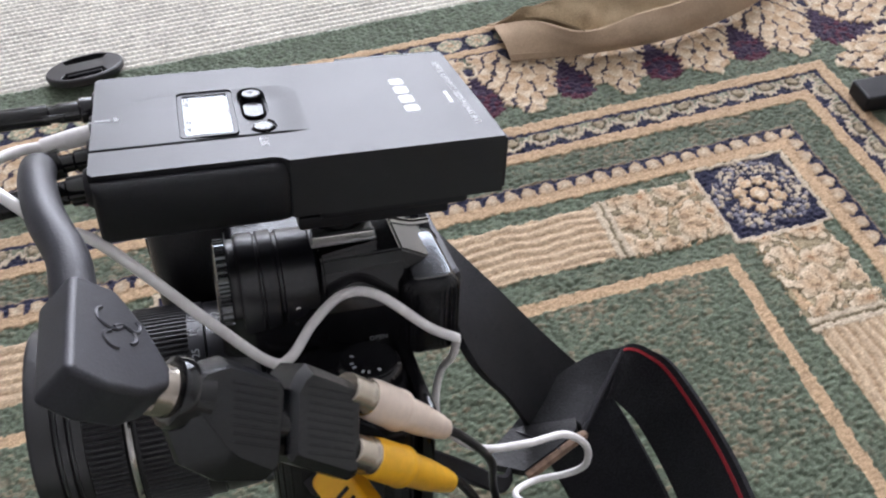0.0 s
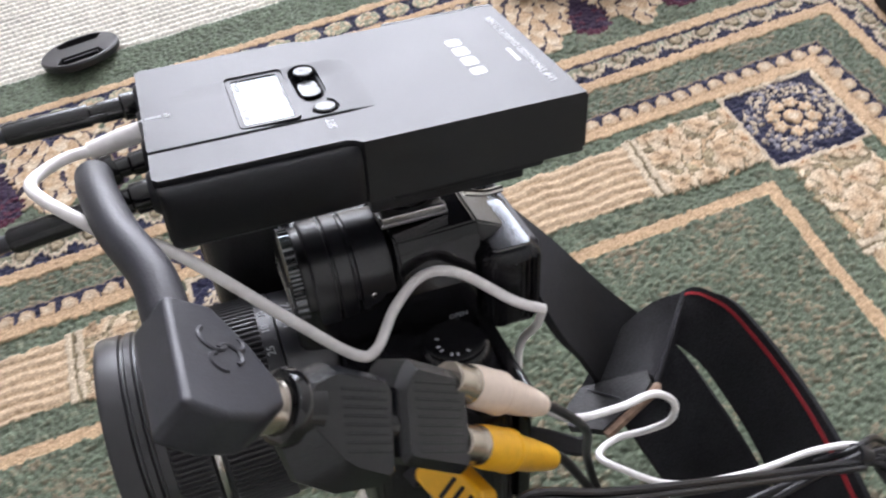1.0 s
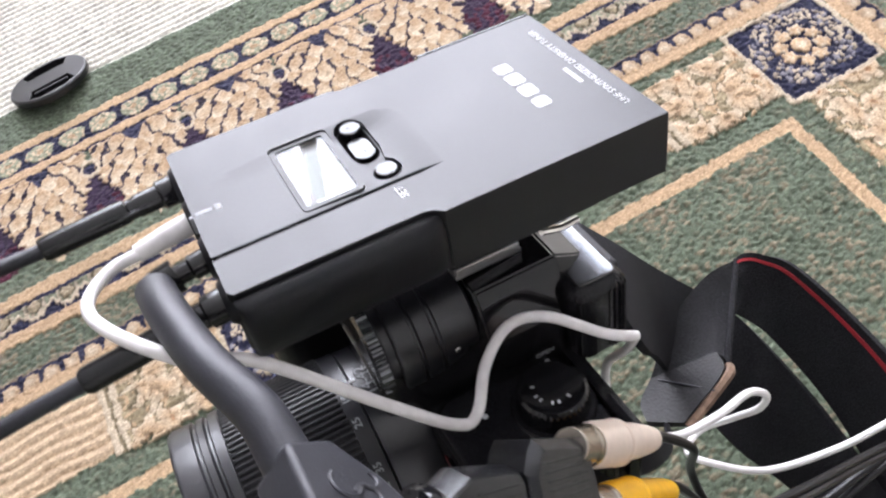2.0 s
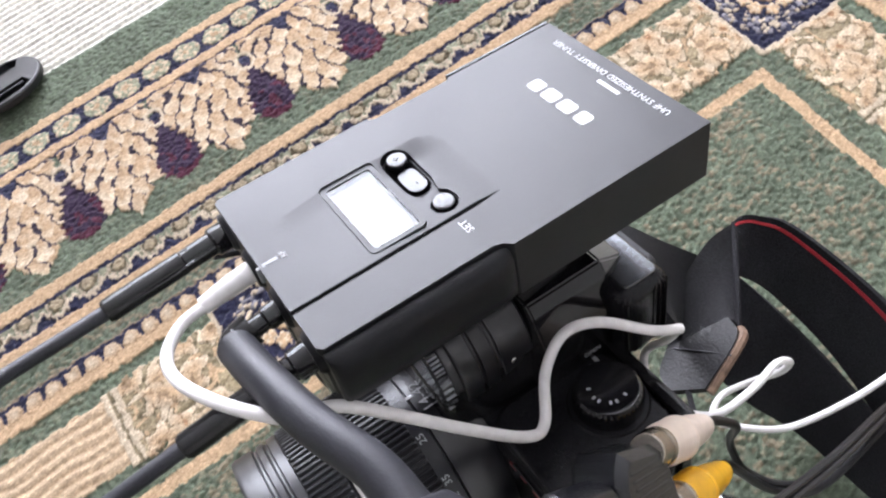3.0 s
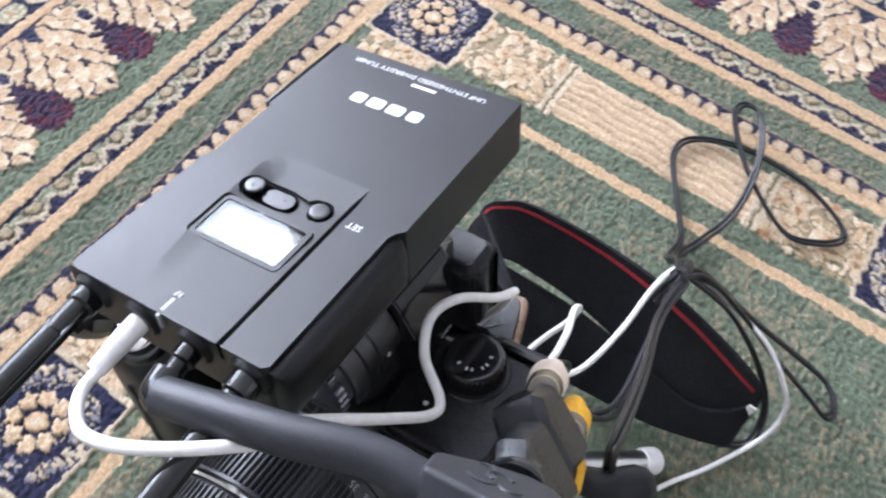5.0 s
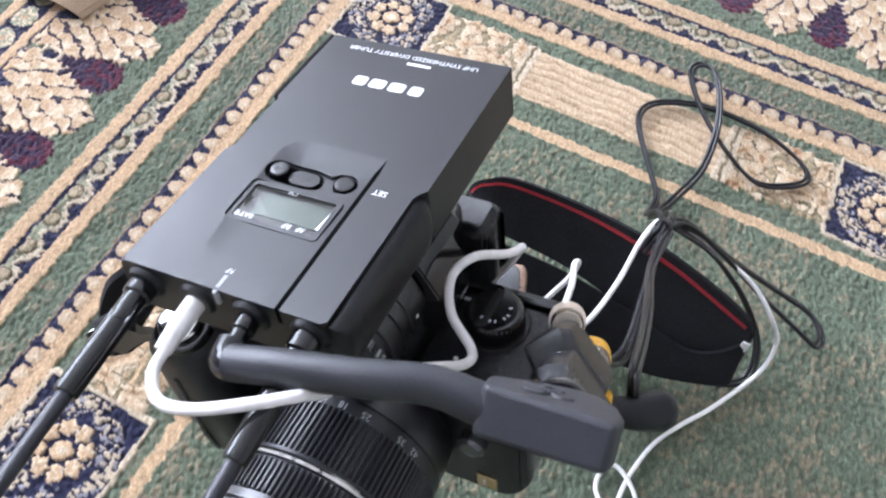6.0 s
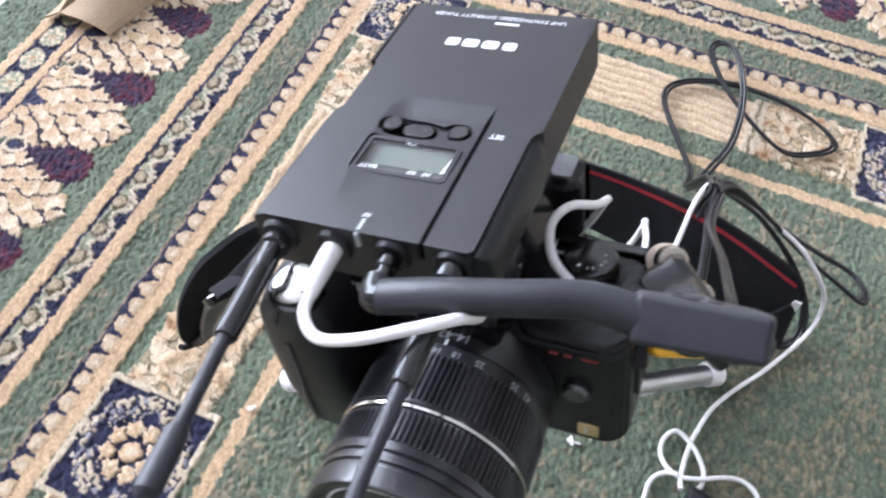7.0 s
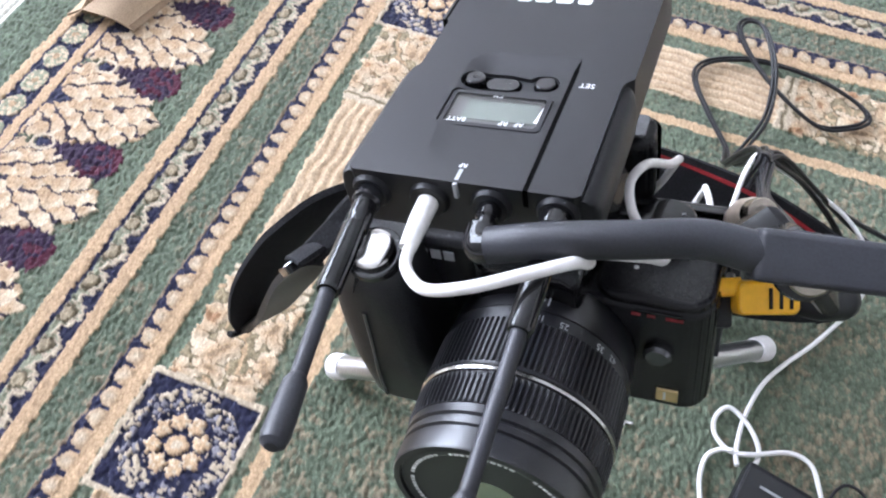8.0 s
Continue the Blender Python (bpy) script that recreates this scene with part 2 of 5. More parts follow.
def tube(points, radius, sides=10, steps=8, bm=None, flat=1.0):
    """A round cord along points; radius may be one number or one a point."""
    bm = bm or bmesh.new()
    line = smooth_line(points, steps)
    radii = [radius] * len(line) if isinstance(radius, float) else [float(r) for r in np.interp(np.linspace(0, len(radius) - 1, len(line)), range(len(radius)), radius)]
    side = None
    rings = []
    for i, p in enumerate(line):
        way = (line[min(i + 1, len(line) - 1)] - line[max(i - 1, 0)]).normalized()
        if side is None:
            side = way.orthogonal().normalized()
        side = (side - way * side.dot(way)).normalized()
        up = way.cross(side)
        rings.append([bm.verts.new(p + radii[i] * (math.cos(2 * math.pi * k / sides) * side + flat * math.sin(2 * math.pi * k / sides) * up)) for k in range(sides)])
    for lo, hi in zip(rings, rings[1:]):
        for k in range(sides):
            bm.faces.new((lo[k], lo[(k + 1) % sides], hi[(k + 1) % sides], hi[k]))
    bm.faces.new(rings[0][::-1])
    bm.faces.new(rings[-1])
    return bm


def ribbon(points, sides_at, width, thick, across=(-0.5, 0.5), lift=0.0, steps=8, bm=None):
    """A band along points; sides_at gives its crosswise direction at each point; across says which part of the width it takes."""
    bm = bm or bmesh.new()
    line, cross = smooth_line(points, steps), smooth_line(sides_at, steps)
    rings = []
    for i, p in enumerate(line):
        way = (line[min(i + 1, len(line) - 1)] - line[max(i - 1, 0)]).normalized()
        s = cross[i].normalized()
        s = (s - way * s.dot(way)).normalized()
        up = way.cross(s)
        a, b = across[0] * width, across[1] * width
        e = min(thick * 0.45, abs(b - a) * 0.3)
        shape = [(a, -thick / 2 + e), (a + e, -thick / 2), (b - e, -thick / 2), (b, -thick / 2 + e), (b, thick / 2 - e), (b - e, thick / 2), (a + e, thick / 2), (a, thick / 2 - e)]
        rings.append([bm.verts.new(p + s * x + up * (y + lift)) for x, y in shape])
    for lo, hi in zip(rings, rings[1:]):
        for k in range(8):
            bm.faces.new((lo[k], lo[(k + 1) % 8], hi[(k + 1) % 8], hi[k]))
    bm.faces.new(rings[0][::-1])
    bm.faces.new(rings[-1])
    return bm


def web(edge_a, edge_b, thick, lo=0.0, hi=1.0, steps=8, across=6, bulge=0.0, bm=None):
    """Cloth between two edge lines; lo and hi say which part of its width it takes, bulge arches it."""
    bm = bm or bmesh.new()
    a, b = smooth_line(edge_a, steps), smooth_line(edge_b, steps)
    n = len(a)
    grid = [[p.lerp(q, lo + (hi - lo) * k / across) for k in range(across + 1)] for p, q in zip(a, b)]
    faces = ([], [])
    for i in range(n):
        rows = ([], [])
        for k in range(across + 1):
            way = grid[min(i + 1, n - 1)][k] - grid[max(i - 1, 0)][k]
            side = grid[i][min(k + 1, across)] - grid[i][max(k - 1, 0)]
            up = way.cross(side).normalized()
            arch = bulge * math.sin(math.pi * k / across)
            for row, s in zip(rows, (0.5, -0.5)):
                row.append(bm.verts.new(grid[i][k] + up * (s * thick + arch)))
        for f, row in zip(faces, rows):
            f.append(row)
    front, back = faces
    for i in range(n - 1):
        for k in range(across):
            bm.faces.new((front[i][k], front[i + 1][k], front[i + 1][k + 1], front[i][k + 1]))
            bm.faces.new((back[i][k], back[i][k + 1], back[i + 1][k + 1], back[i + 1][k]))
        for k in (0, across):
            bm.faces.new((front[i][k], back[i][k], back[i + 1][k], front[i + 1][k]))
    for i in (0, n - 1):
        for k in range(across):
            bm.faces.new((front[i][k], front[i][k + 1], back[i][k + 1], back[i][k]))
    return bm


def lettering(name, words, m, size, mat, parent, depth=0.00006, squeeze=1.0):
    """Printed words in the built-in font, as a mesh, centred at m."""
    curve = bpy.data.curves.new(name, "FONT")
    curve.body, curve.size, curve.extrude = words, size, depth
    curve.align_x, curve.align_y = "CENTER", "CENTER"
    curve.resolution_u = 2
    holder = new(name, curve)
    mesh = bpy.data.meshes.new_from_object(holder.evaluated_get(bpy.context.evaluated_depsgraph_get()))
    bpy.data.objects.remove(holder)
    bpy.data.curves.remove(curve)
    mesh.transform(m @ Matrix.Diagonal((squeeze, 1, 1, 1)))
    mesh.materials.clear()
    mesh.materials.append(mat)
    ob = new(name, mesh)
    ob.parent = parent
    return ob

# ---- the rug, the floor and the room ----
GREEN, TAN, BEIGE, CREAM = np.array((0.108, 0.134, 0.092)), np.array((0.240, 0.180, 0.120)), np.array((0.428, 0.298, 0.178)), np.array((0.512, 0.424, 0.306))
NAVY, WINE, GREY_GREEN = np.array((0.018, 0.019, 0.045)), np.array((0.080, 0.015, 0.034)), np.array((0.30, 0.31, 0.21))
OLIVE = np.array((0.268, 0.218, 0.132))


def value_noise(x, y, cell, seed=0):
    """Smooth noise from 0 to 1 with the given cell size in metres."""
    table = np.random.RandomState(seed).rand(256, 256)
    u, v = x / cell, y / cell
    i, j = np.floor(u).astype(int), np.floor(v).astype(int)
    fu, fv = u - i, v - j
    fu, fv = fu * fu * (3 - 2 * fu), fv * fv * (3 - 2 * fv)
    g = lambda a, b: table[a % 256, b % 256]
    return (g(i, j) * (1 - fu) + g(i + 1, j) * fu) * (1 - fv) + (g(i, j + 1) * (1 - fu) + g(i + 1, j + 1) * fu) * fv


def cells(x, y, cell, seed=0, spread=0.9, angle=False):
    """Distance to the nearest scattered point and that point's own random number."""
    table = np.random.RandomState(seed).rand(3, 256, 256)
    i, j = np.floor(x / cell).astype(int), np.floor(y / cell).astype(int)
    best, mark, turn = np.full(x.shape, 9.0), np.zeros(x.shape), np.zeros(x.shape)
    for a in (-1, 0, 1):
        for b in (-1, 0, 1):
            p, q = (i + a) % 256, (j + b) % 256
            dx = (i + a + 0.5 + spread * (table[0, p, q] - 0.5)) - x / cell
            dy = (j + b + 0.5 + spread * (table[1, p, q] - 0.5)) - y / cell
            d = np.hypot(dx, dy)
            near = d < best
            best, mark, turn = np.where(near, d, best), np.where(near, table[2, p, q], mark), np.where(near, np.arctan2(dy, dx), turn)
    return (best, mark, turn) if angle else (best, mark)


def tuft_cells(x, y):
    """The twisted tufts lie in rows, about twice as long as they are wide."""
    wx = x + 0.0024 * (value_noise(x, y, 0.006, 31) - 0.5)
    wy = y + 0.0018 * (value_noise(x, y, 0.008, 34) - 0.5)
    return cells(wx * 0.58, wy, 0.0022, 32)


def rug_pattern(x, y):
    """The woven colour at each place of the rug and how high its pile is cut. The border turns its corner on the diagonal."""
    x, y = -0.501 + np.abs(x + 0.501), -0.451 + np.abs(y + 0.451)
    plain_u, plain_s = np.where(y > x, y, x), np.where(y > x, 0.3 - x, 0.3 - y)
    jx = (value_noise(x, y, 0.004, 1) - 0.5) * 0.0022
    jy = (value_noise(x, y, 0.004, 2) - 0.5) * 0.0022
    x, y = x + jx, y + jy
    top = y > x
    u, s = np.where(top, y, x), np.where(top, 0.3 - x, 0.3 - y)
    rgb, cut = np.empty(x.shape + (3,)), np.zeros(x.shape)
    fine = value_noise(x, y, 0.0045, 3)[..., None]
    broad = value_noise(x, y, 0.05, 4)[..., None]
    speck = value_noise(x * 1.0, y * 0.55, 0.0026, 6)[..., None]
    drift = value_noise(x, y, 0.022, 8)[..., None]
    own = tuft_cells(x - jx, y - jy)[1][..., None]
    flecks = np.clip((0.22 * fine + 0.18 * speck + 0.60 * own - 0.56 + 0.30 * (broad - 0.5) + 0.34 * (drift - 0.5)) * 5, 0, 1)
    rgb[:] = GREEN * (1 - 0.62 * flecks) + TAN * 0.62 * flecks
    plain_green = GREEN * (0.88 + 0.3 * fine) * (1 - 0.22 * flecks) + TAN * 0.20 * flecks

    def lay(mask, colour, height=0.0):
        rgb[mask] = colour[mask] if colour.ndim > 1 else colour
        cut[mask] = height[mask] if isinstance(height, np.ndarray) else height

    band = lambda a, b: (u >= a) & (u < b)
    lay(band(0.249, 0.2575), BEIGE, -0.0004)
    lay(band(0.2575, 0.336), plain_green, -0.0006)
    # panels of the inner border, between the square medallions
    w = (s + 0.1865) % 0.373 - 0.1865
    side = np.abs(w)
    du = u - 0.3
    worn = value_noise(x, y, 0.009, 5) - 0.5
    ripple = np.sin((plain_u + 0.0010 * np.sin(plain_s * 130) + 0.0026 * worn) * 2 * np.pi / 0.0074)
    ridge = np.clip(1.05 - 0.95 * (0.5 - 0.5 * ripple) ** 3 + 0.5 * worn, 0, 1)[..., None]
    striped = BEIGE * 0.78 + (BEIGE * 0.62 + CREAM * 0.40 - BEIGE * 0.78) * ridge
    lay((side > 0.113) & (np.abs(du) < 0.0235), striped, 0.0001 + 0.0004 * ripple)
    lay((side > 0.1030) & (side < 0.113) & (np.abs(du) < 0.026), OLIVE * 0.72, 0.0)
    lay((np.abs(side - 0.1050) < 0.0019) & (np.abs(du) < 0.026), CREAM * 0.88, 0.0006)
    lay((np.abs(side - 0.1112) < 0.0021) & (np.abs(du) < 0.026), CREAM * 0.92, 0.0006)
    bx, by = x + 0.011 * (value_noise(x, y, 0.011, 18) - 0.5), y + 0.011 * (value_noise(x, y, 0.011, 19) - 0.5)
    d1, k1, t1 = cells(bx, by, 0.0195, 11, 0.6, True)
    d2, k2 = cells(x, y, 0.004, 12)
    petal = 0.50 + 0.10 * np.sin(t1 * 5 + k1 * 6) + 0.16 * (value_noise(x, y, 0.005, 17) - 0.5)
    soft = value_noise(x, y, 0.006, 16)[..., None]
    blossom = OLIVE * (0.75 + 0.5 * soft)
    curl = value_noise(x, y, 0.016, 15)
    vine = np.abs(((curl * 3) % 1) - 0.5) < 0.15
    blossom = np.where(vine[..., None], BEIGE * (0.85 + 0.3 * soft), blossom)
    blossom = np.where((d1 < petal + 0.06)[..., None], OLIVE * 0.62, blossom)
    blossom = np.where((d1 < petal)[..., None], BEIGE + (CREAM * 1.05 - BEIGE) * np.clip(2.2 * (d1 - 0.14), 0, 1)[..., None], blossom)
    blossom = np.where(((d1 > 0.17) & (d1 < petal) & (np.abs(np.sin(t1 * 2.5 + k1 * 3 + 0.8)) < 0.17))[..., None], BEIGE * 0.58, blossom)
    blossom = np.where((d1 < 0.13)[..., None], np.where((k1 > 0.3)[..., None], BEIGE * 0.62, np.array((0.30, 0.17, 0.09))), blossom)
    lay((side > 0.0345) & (side <= 0.1031) & (np.abs(du) < 0.027 + 0.004 * (k2 - 0.5)), blossom, 0.0004 + 0.0006 * (d1 < 0.4))
    rim = (side < 0.0365) & (np.abs(du) < 0.0355)
    lay(rim, CREAM * 0.85, 0.0005)
    inside = (side < 0.0335) & (np.abs(du) < 0.0325)
    lay(inside, NAVY, -0.0003)
    r, turn = np.hypot(w, du), np.arctan2(du, w)
    pd, pm = cells(x, y, 0.0033, 21, 0.7)
    lace = (pd < 0.47) & (value_noise(x, y, 0.0075, 22) > 0.20)
    lay(inside & (r < 0.0322) & (r > 0.0178) & lace, np.where((pm > 0.35)[..., None], CREAM * 0.80, np.array((0.21, 0.20, 0.22))), 0.0004)
    lay(inside & (np.abs(r - 0.0192) < 0.0010), NAVY, 0)
    lobe = (turn % (np.pi / 4)) - np.pi / 8
    ruffle = 0.0008 * np.sin(np.arctan2(r * np.sin(lobe), r * np.cos(lobe) - 0.0130) * 5)
    lay(inside & (np.hypot(r * np.cos(lobe) - 0.0130, r * np.sin(lobe)) < 0.0047 + ruffle), np.where((pd < 0.3)[..., None], CREAM, BEIGE * 1.05), 0.0007)
    lay(inside & (r < 0.0062), np.where((r < 0.003)[..., None], CREAM, BEIGE * 1.05), 0.0007)
    # beaded line
    lay(band(0.336, 0.3455), BEIGE, 0.0003)
    lay(band(0.3455, 0.3578), NAVY, 0)
    bead = ((s + 0.0035) % 0.01332) - 0.00666
    crown = np.clip((u - 0.3440) / 0.0102, 0, 1.4)
    lay(band(0.3440, 0.3548) & (np.abs(bead + 0.0006 * crown) < 0.0057 * np.sqrt(np.clip(1.0 - crown ** 3.0, 0, 1))), BEIGE * 0.80 + (CREAM * 0.80 + BEIGE * 0.08 - BEIGE * 0.80) * np.clip(1.10 - np.hypot(bead, (u - 0.3495) * 1.1) / 0.0052, 0, 1)[..., None], 0.0006)
    lay(band(0.3562, 0.3578), TAN * 0.8, 0)
    lay(band(0.3578, 0.380), rgb * 0.9, -0.0004)
    # scroll between two beige lines
    lay(band(0.380, 0.3900) | band(0.4090, 0.4190), BEIGE * 0.92, 0.0004)
    lay(band(0.3898, 0.4092), NAVY, 0)
    c = ((s + 0.004) % 0.02287) - 0.01144
    # scalloped lace round a beige knob in each bow
    fray = 0.0011 * np.sin(s * 2 * np.pi / 0.0046) + 0.0014 * (value_noise(x, y, 0.0034, 9) - 0.5)
    wave = 0.3932 + 0.0082 * np.abs(c / 0.01144) ** 1.8 + fray
    lay(band(0.3905, 0.4068) & (u > wave), GREY_GREEN * (0.40 + 0.45 * soft), 0)
    lay(band(0.3905, 0.4068) & (np.abs(u - wave) < 0.0018), CREAM * 0.76, 0.0006)
    knob = np.hypot(c, (u - 0.4020) * 1.1)
    lay(band(0.3905, 0.4075) & (np.abs(knob - 0.0072) < 0.0010) & (fray > -0.0006), CREAM * 0.62, 0.0005)
    lay(band(0.3905, 0.4075) & (knob < 0.0060), OLIVE * 0.40, 0)
    lay(band(0.3905, 0.4075) & (knob < 0.0043), OLIVE * 0.62 + CREAM * 0.22, 0.0008)
    lay(band(0.4062, 0.4085), NAVY, 0)
    # wide border: pointed leaf fans with wine-red drops between them
    lay(band(0.4195, 0.516), plain_green * 0.95, -0.0005)
    per = 0.0746
    f = (s - 0.2250 + per / 2 + 10 * per) % per - per / 2          # 0 on the drops
    g = (s - 0.2250 + 10 * per) % per - per / 2                    # 0 on the fans
    # ragged lobes; dark veins run from the foot of the fan out between them
    wa, wb = value_noise(x, y, 0.010, 51) - 0.5, value_noise(x, y, 0.010, 52) - 0.5
    wc, wd = value_noise(x, y, 0.0042, 53) - 0.5, value_noise(x, y, 0.0042, 54) - 0.5
    down, wob = 0.528 - u + 0.005 * wa + 0.003 * wc, 0.9 * wa
    across = g + 0.005 * wb + 0.003 * wd
    ang, rad = np.arctan2(across, down), np.hypot(across, down)
    notch = np.abs(((ang * 2.9 + 0.5) % 1) - 0.5) * 2
    reach = 0.1015 - 0.034 * np.minimum(np.abs(ang) / 0.62, 1.6) ** 1.15 - 0.0075 * notch ** 3 - 0.0028 * np.abs(np.sin(ang * 21 + 3 * wa))
    fan = band(0.4195, 0.516) & (rad < reach)
    # overlapping petals in tiers, pale at their tips, with dark yarn between them
    dark = np.array((0.036, 0.027, 0.042))
    leaf = np.where((value_noise(x, y, 0.006, 55) > 0.50)[..., None], dark, BEIGE * 0.72)
    for tier, (mid, long, gap) in enumerate(((0.0915, 0.0100, 0.0115), (0.0790, 0.0105, 0.0125), (0.0660, 0.0110, 0.0130), (0.0525, 0.0110, 0.0130), (0.0390, 0.0105, 0.0120), (0.0260, 0.0100, 0.0110))):
        q = ang * mid / gap + 0.5 * (tier % 2) + 0.12 * np.sin(rad * 120 + tier)
        pick = np.round(q)
        own = np.random.RandomState(70 + tier).rand(64)[(pick + 32).astype(int) % 64]
        aside, ahead = (q - pick) * gap * rad / mid, rad - mid - 0.005 * (own - 0.5)
        out = (ahead / long) ** 2 + (aside / (0.50 * gap * (0.92 + 0.22 * np.clip(ahead / long, -1, 1)))) ** 2
        seam = (out < 1.75) & (ahead < 0.35 * long) & (value_noise(x, y, 0.006, 60 + tier) > 0.20)
        leaf = np.where(seam[..., None], dark, leaf)
        pale = np.clip(0.65 * ahead / long + 0.35 * out + 0.10 + 0.6 * (fine[..., 0] - 0.5) + 0.4 * (own - 0.5), 0, 1)[..., None]
        leaf = np.where((out < 0.86)[..., None], BEIGE * 0.88 + (CREAM * 1.04 - BEIGE * 0.88) * pale, leaf)
    lay(fan, leaf, 0.0006)
    lay(band(0.500, 0.516) & (np.abs(g) < 0.0010 + 0.55 * (u - 0.500)), NAVY * 1.2 + 0.006, -0.0002)
    drop_w = np.interp(u, (0.4345, 0.4365, 0.442, 0.453, 0.465, 0.477, 0.489, 0.502), (0.0, 0.0080, 0.0140, 0.0158, 0.0120, 0.0055, 0.0030, 0.0020))
    edge = 0.0016 * np.sin(u * 2 * np.pi / 0.0062)
    in_drop = np.abs(f) < drop_w + edge * (drop_w > 0.004)
    wine = (u < 0.4425 + 0.010 * wob) | ((k2 > 0.66) & (u < 0.463))
    lay(band(0.4345, 0.500) & in_drop, np.where(wine[..., None], WINE * 0.85, NAVY * 0.75 + WINE * 0.22), -0.0003)
    lay(band(0.490, 0.502) & (np.hypot(f, u - 0.4955) < 0.0042), NAVY * 1.2, -0.0002)
    lay(band(0.476, 0.506) & (np.abs(np.hypot(f, (u - 0.4945) * 0.8) - 0.0062) < 0.0011), CREAM * 0.9, 0.0003)
    # narrow outer band, then the green edge
    lay(band(0.5152, 0.5245) | band(0.5425, 0.5512), BEIGE, 0.0004)
    lay(band(0.5140, 0.5155) | band(0.5235, 0.5250) | band(0.5418, 0.5434), NAVY * 1.5 + 0.01, 0)
    lay(band(0.5245, 0.5425), NAVY, 0)
    q = ((s + 0.006) % 0.0249) - 0.01245
    rose = np.hypot(q * 0.9, (u - 0.5335) * 1.15)
    lay(band(0.5245, 0.5425) & (rose < 0.0096), np.where((d2 < 0.36)[..., None], BEIGE + (CREAM - BEIGE) * 0.6, GREY_GREEN * 0.8), 0.0005)
    lay(band(0.5245, 0.5425) & (rose < 0.0028), BEIGE * 0.8, 0.0006)
    lay(u >= 0.5512, GREEN * (0.85 + 0.35 * fine), -0.0002)
    return rgb, cut


def sheet(name, xs, ys, height, rgb, mat):
    """A dense pile surface from a grid of places, heights and shaded dyes."""
    nx, ny = len(xs), len(ys)
    gx, gy = np.meshgrid(xs, ys)
    co = np.stack((gx, gy, height), -1).reshape(-1, 3).astype(np.float32)
    k = np.arange(nx * ny).reshape(ny, nx)
    quads = np.stack((k[:-1, :-1], k[:-1, 1:], k[1:, 1:], k[1:, :-1]), -1).reshape(-1, 4)
    mesh = bpy.data.meshes.new(name)
    mesh.vertices.add(len(co))
    mesh.vertices.foreach_set("co", co.ravel())
    mesh.loops.add(quads.size)
    mesh.loops.foreach_set("vertex_index", quads.ravel().astype(np.int32))
    mesh.polygons.add(len(quads))
    mesh.polygons.foreach_set("loop_start", np.arange(0, quads.size, 4, dtype=np.int32))
    mesh.update(calc_edges=True)
    mesh.polygons.foreach_set("use_smooth", np.ones(len(quads), dtype=bool))
    shaded_dye = mesh.color_attributes.new("shaded_dye", "FLOAT_COLOR", "POINT")
    shaded_dye.data.foreach_set("color", np.concatenate((rgb.reshape(-1, 3), np.ones((len(co), 1))), 1).astype(np.float32).ravel())
    mesh.materials.append(mat)
    return new(name, mesh)


def tufts(x, y):
    """Height of the twisted tuft ends, with the crown and tone that shade their colour."""
    d, k = tuft_cells(x, y)
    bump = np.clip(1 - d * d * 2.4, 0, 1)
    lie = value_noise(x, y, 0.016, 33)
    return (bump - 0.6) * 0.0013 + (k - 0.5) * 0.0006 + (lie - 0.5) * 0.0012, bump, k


def grade(lo, hi, step, far_lo, far_hi, most=0.25):
    """Even steps from lo to hi, then growing ones out to the far ends."""
    mid = list(np.arange(lo, hi, step))
    out, d, p = [], step, hi
    while p < far_hi:
        out.append(p)
        d = min(d * 1.35, most)
        p += d
    out.append(far_hi)
    back, d, p = [], step * 1.35, lo - step * 1.35
    while p > far_lo:
        back.append(p)
        d = min(d * 1.35, most)
        p -= d
    back.append(far_lo)
    return np.array(back[::-1] + mid + out)


def build_rug():
    xs, ys = grade(-0.30, 0.585, 0.00105, -1.6, 0.598, 0.006), grade(-0.16, 0.596, 0.00105, -1.5, 0.598, 0.006)
    gx, gy = np.meshgrid(xs, ys)
    rgb, cut = rug_pattern(gx, gy)
    h, bump, k = tufts(gx, gy)
    edge = np.clip((0.598 - np.maximum(-0.501 + np.abs(gx + 0.501), -0.451 + np.abs(gy + 0.451))) / 0.008, 0, 1)
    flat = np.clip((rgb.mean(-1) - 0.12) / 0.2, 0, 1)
    # shade between the tufts is put into the colour, most on dark yarn
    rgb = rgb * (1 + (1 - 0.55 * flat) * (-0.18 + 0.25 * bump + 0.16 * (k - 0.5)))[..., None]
    z = h * (1 - 0.82 * flat) + cut - 0.008 * (1 - np.sqrt(edge))
    z[gy == ys[0]] = -0.011
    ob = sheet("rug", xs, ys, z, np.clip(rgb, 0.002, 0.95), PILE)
    tagged(ob, "green wool rug with beige, navy and wine floral borders", "rug")


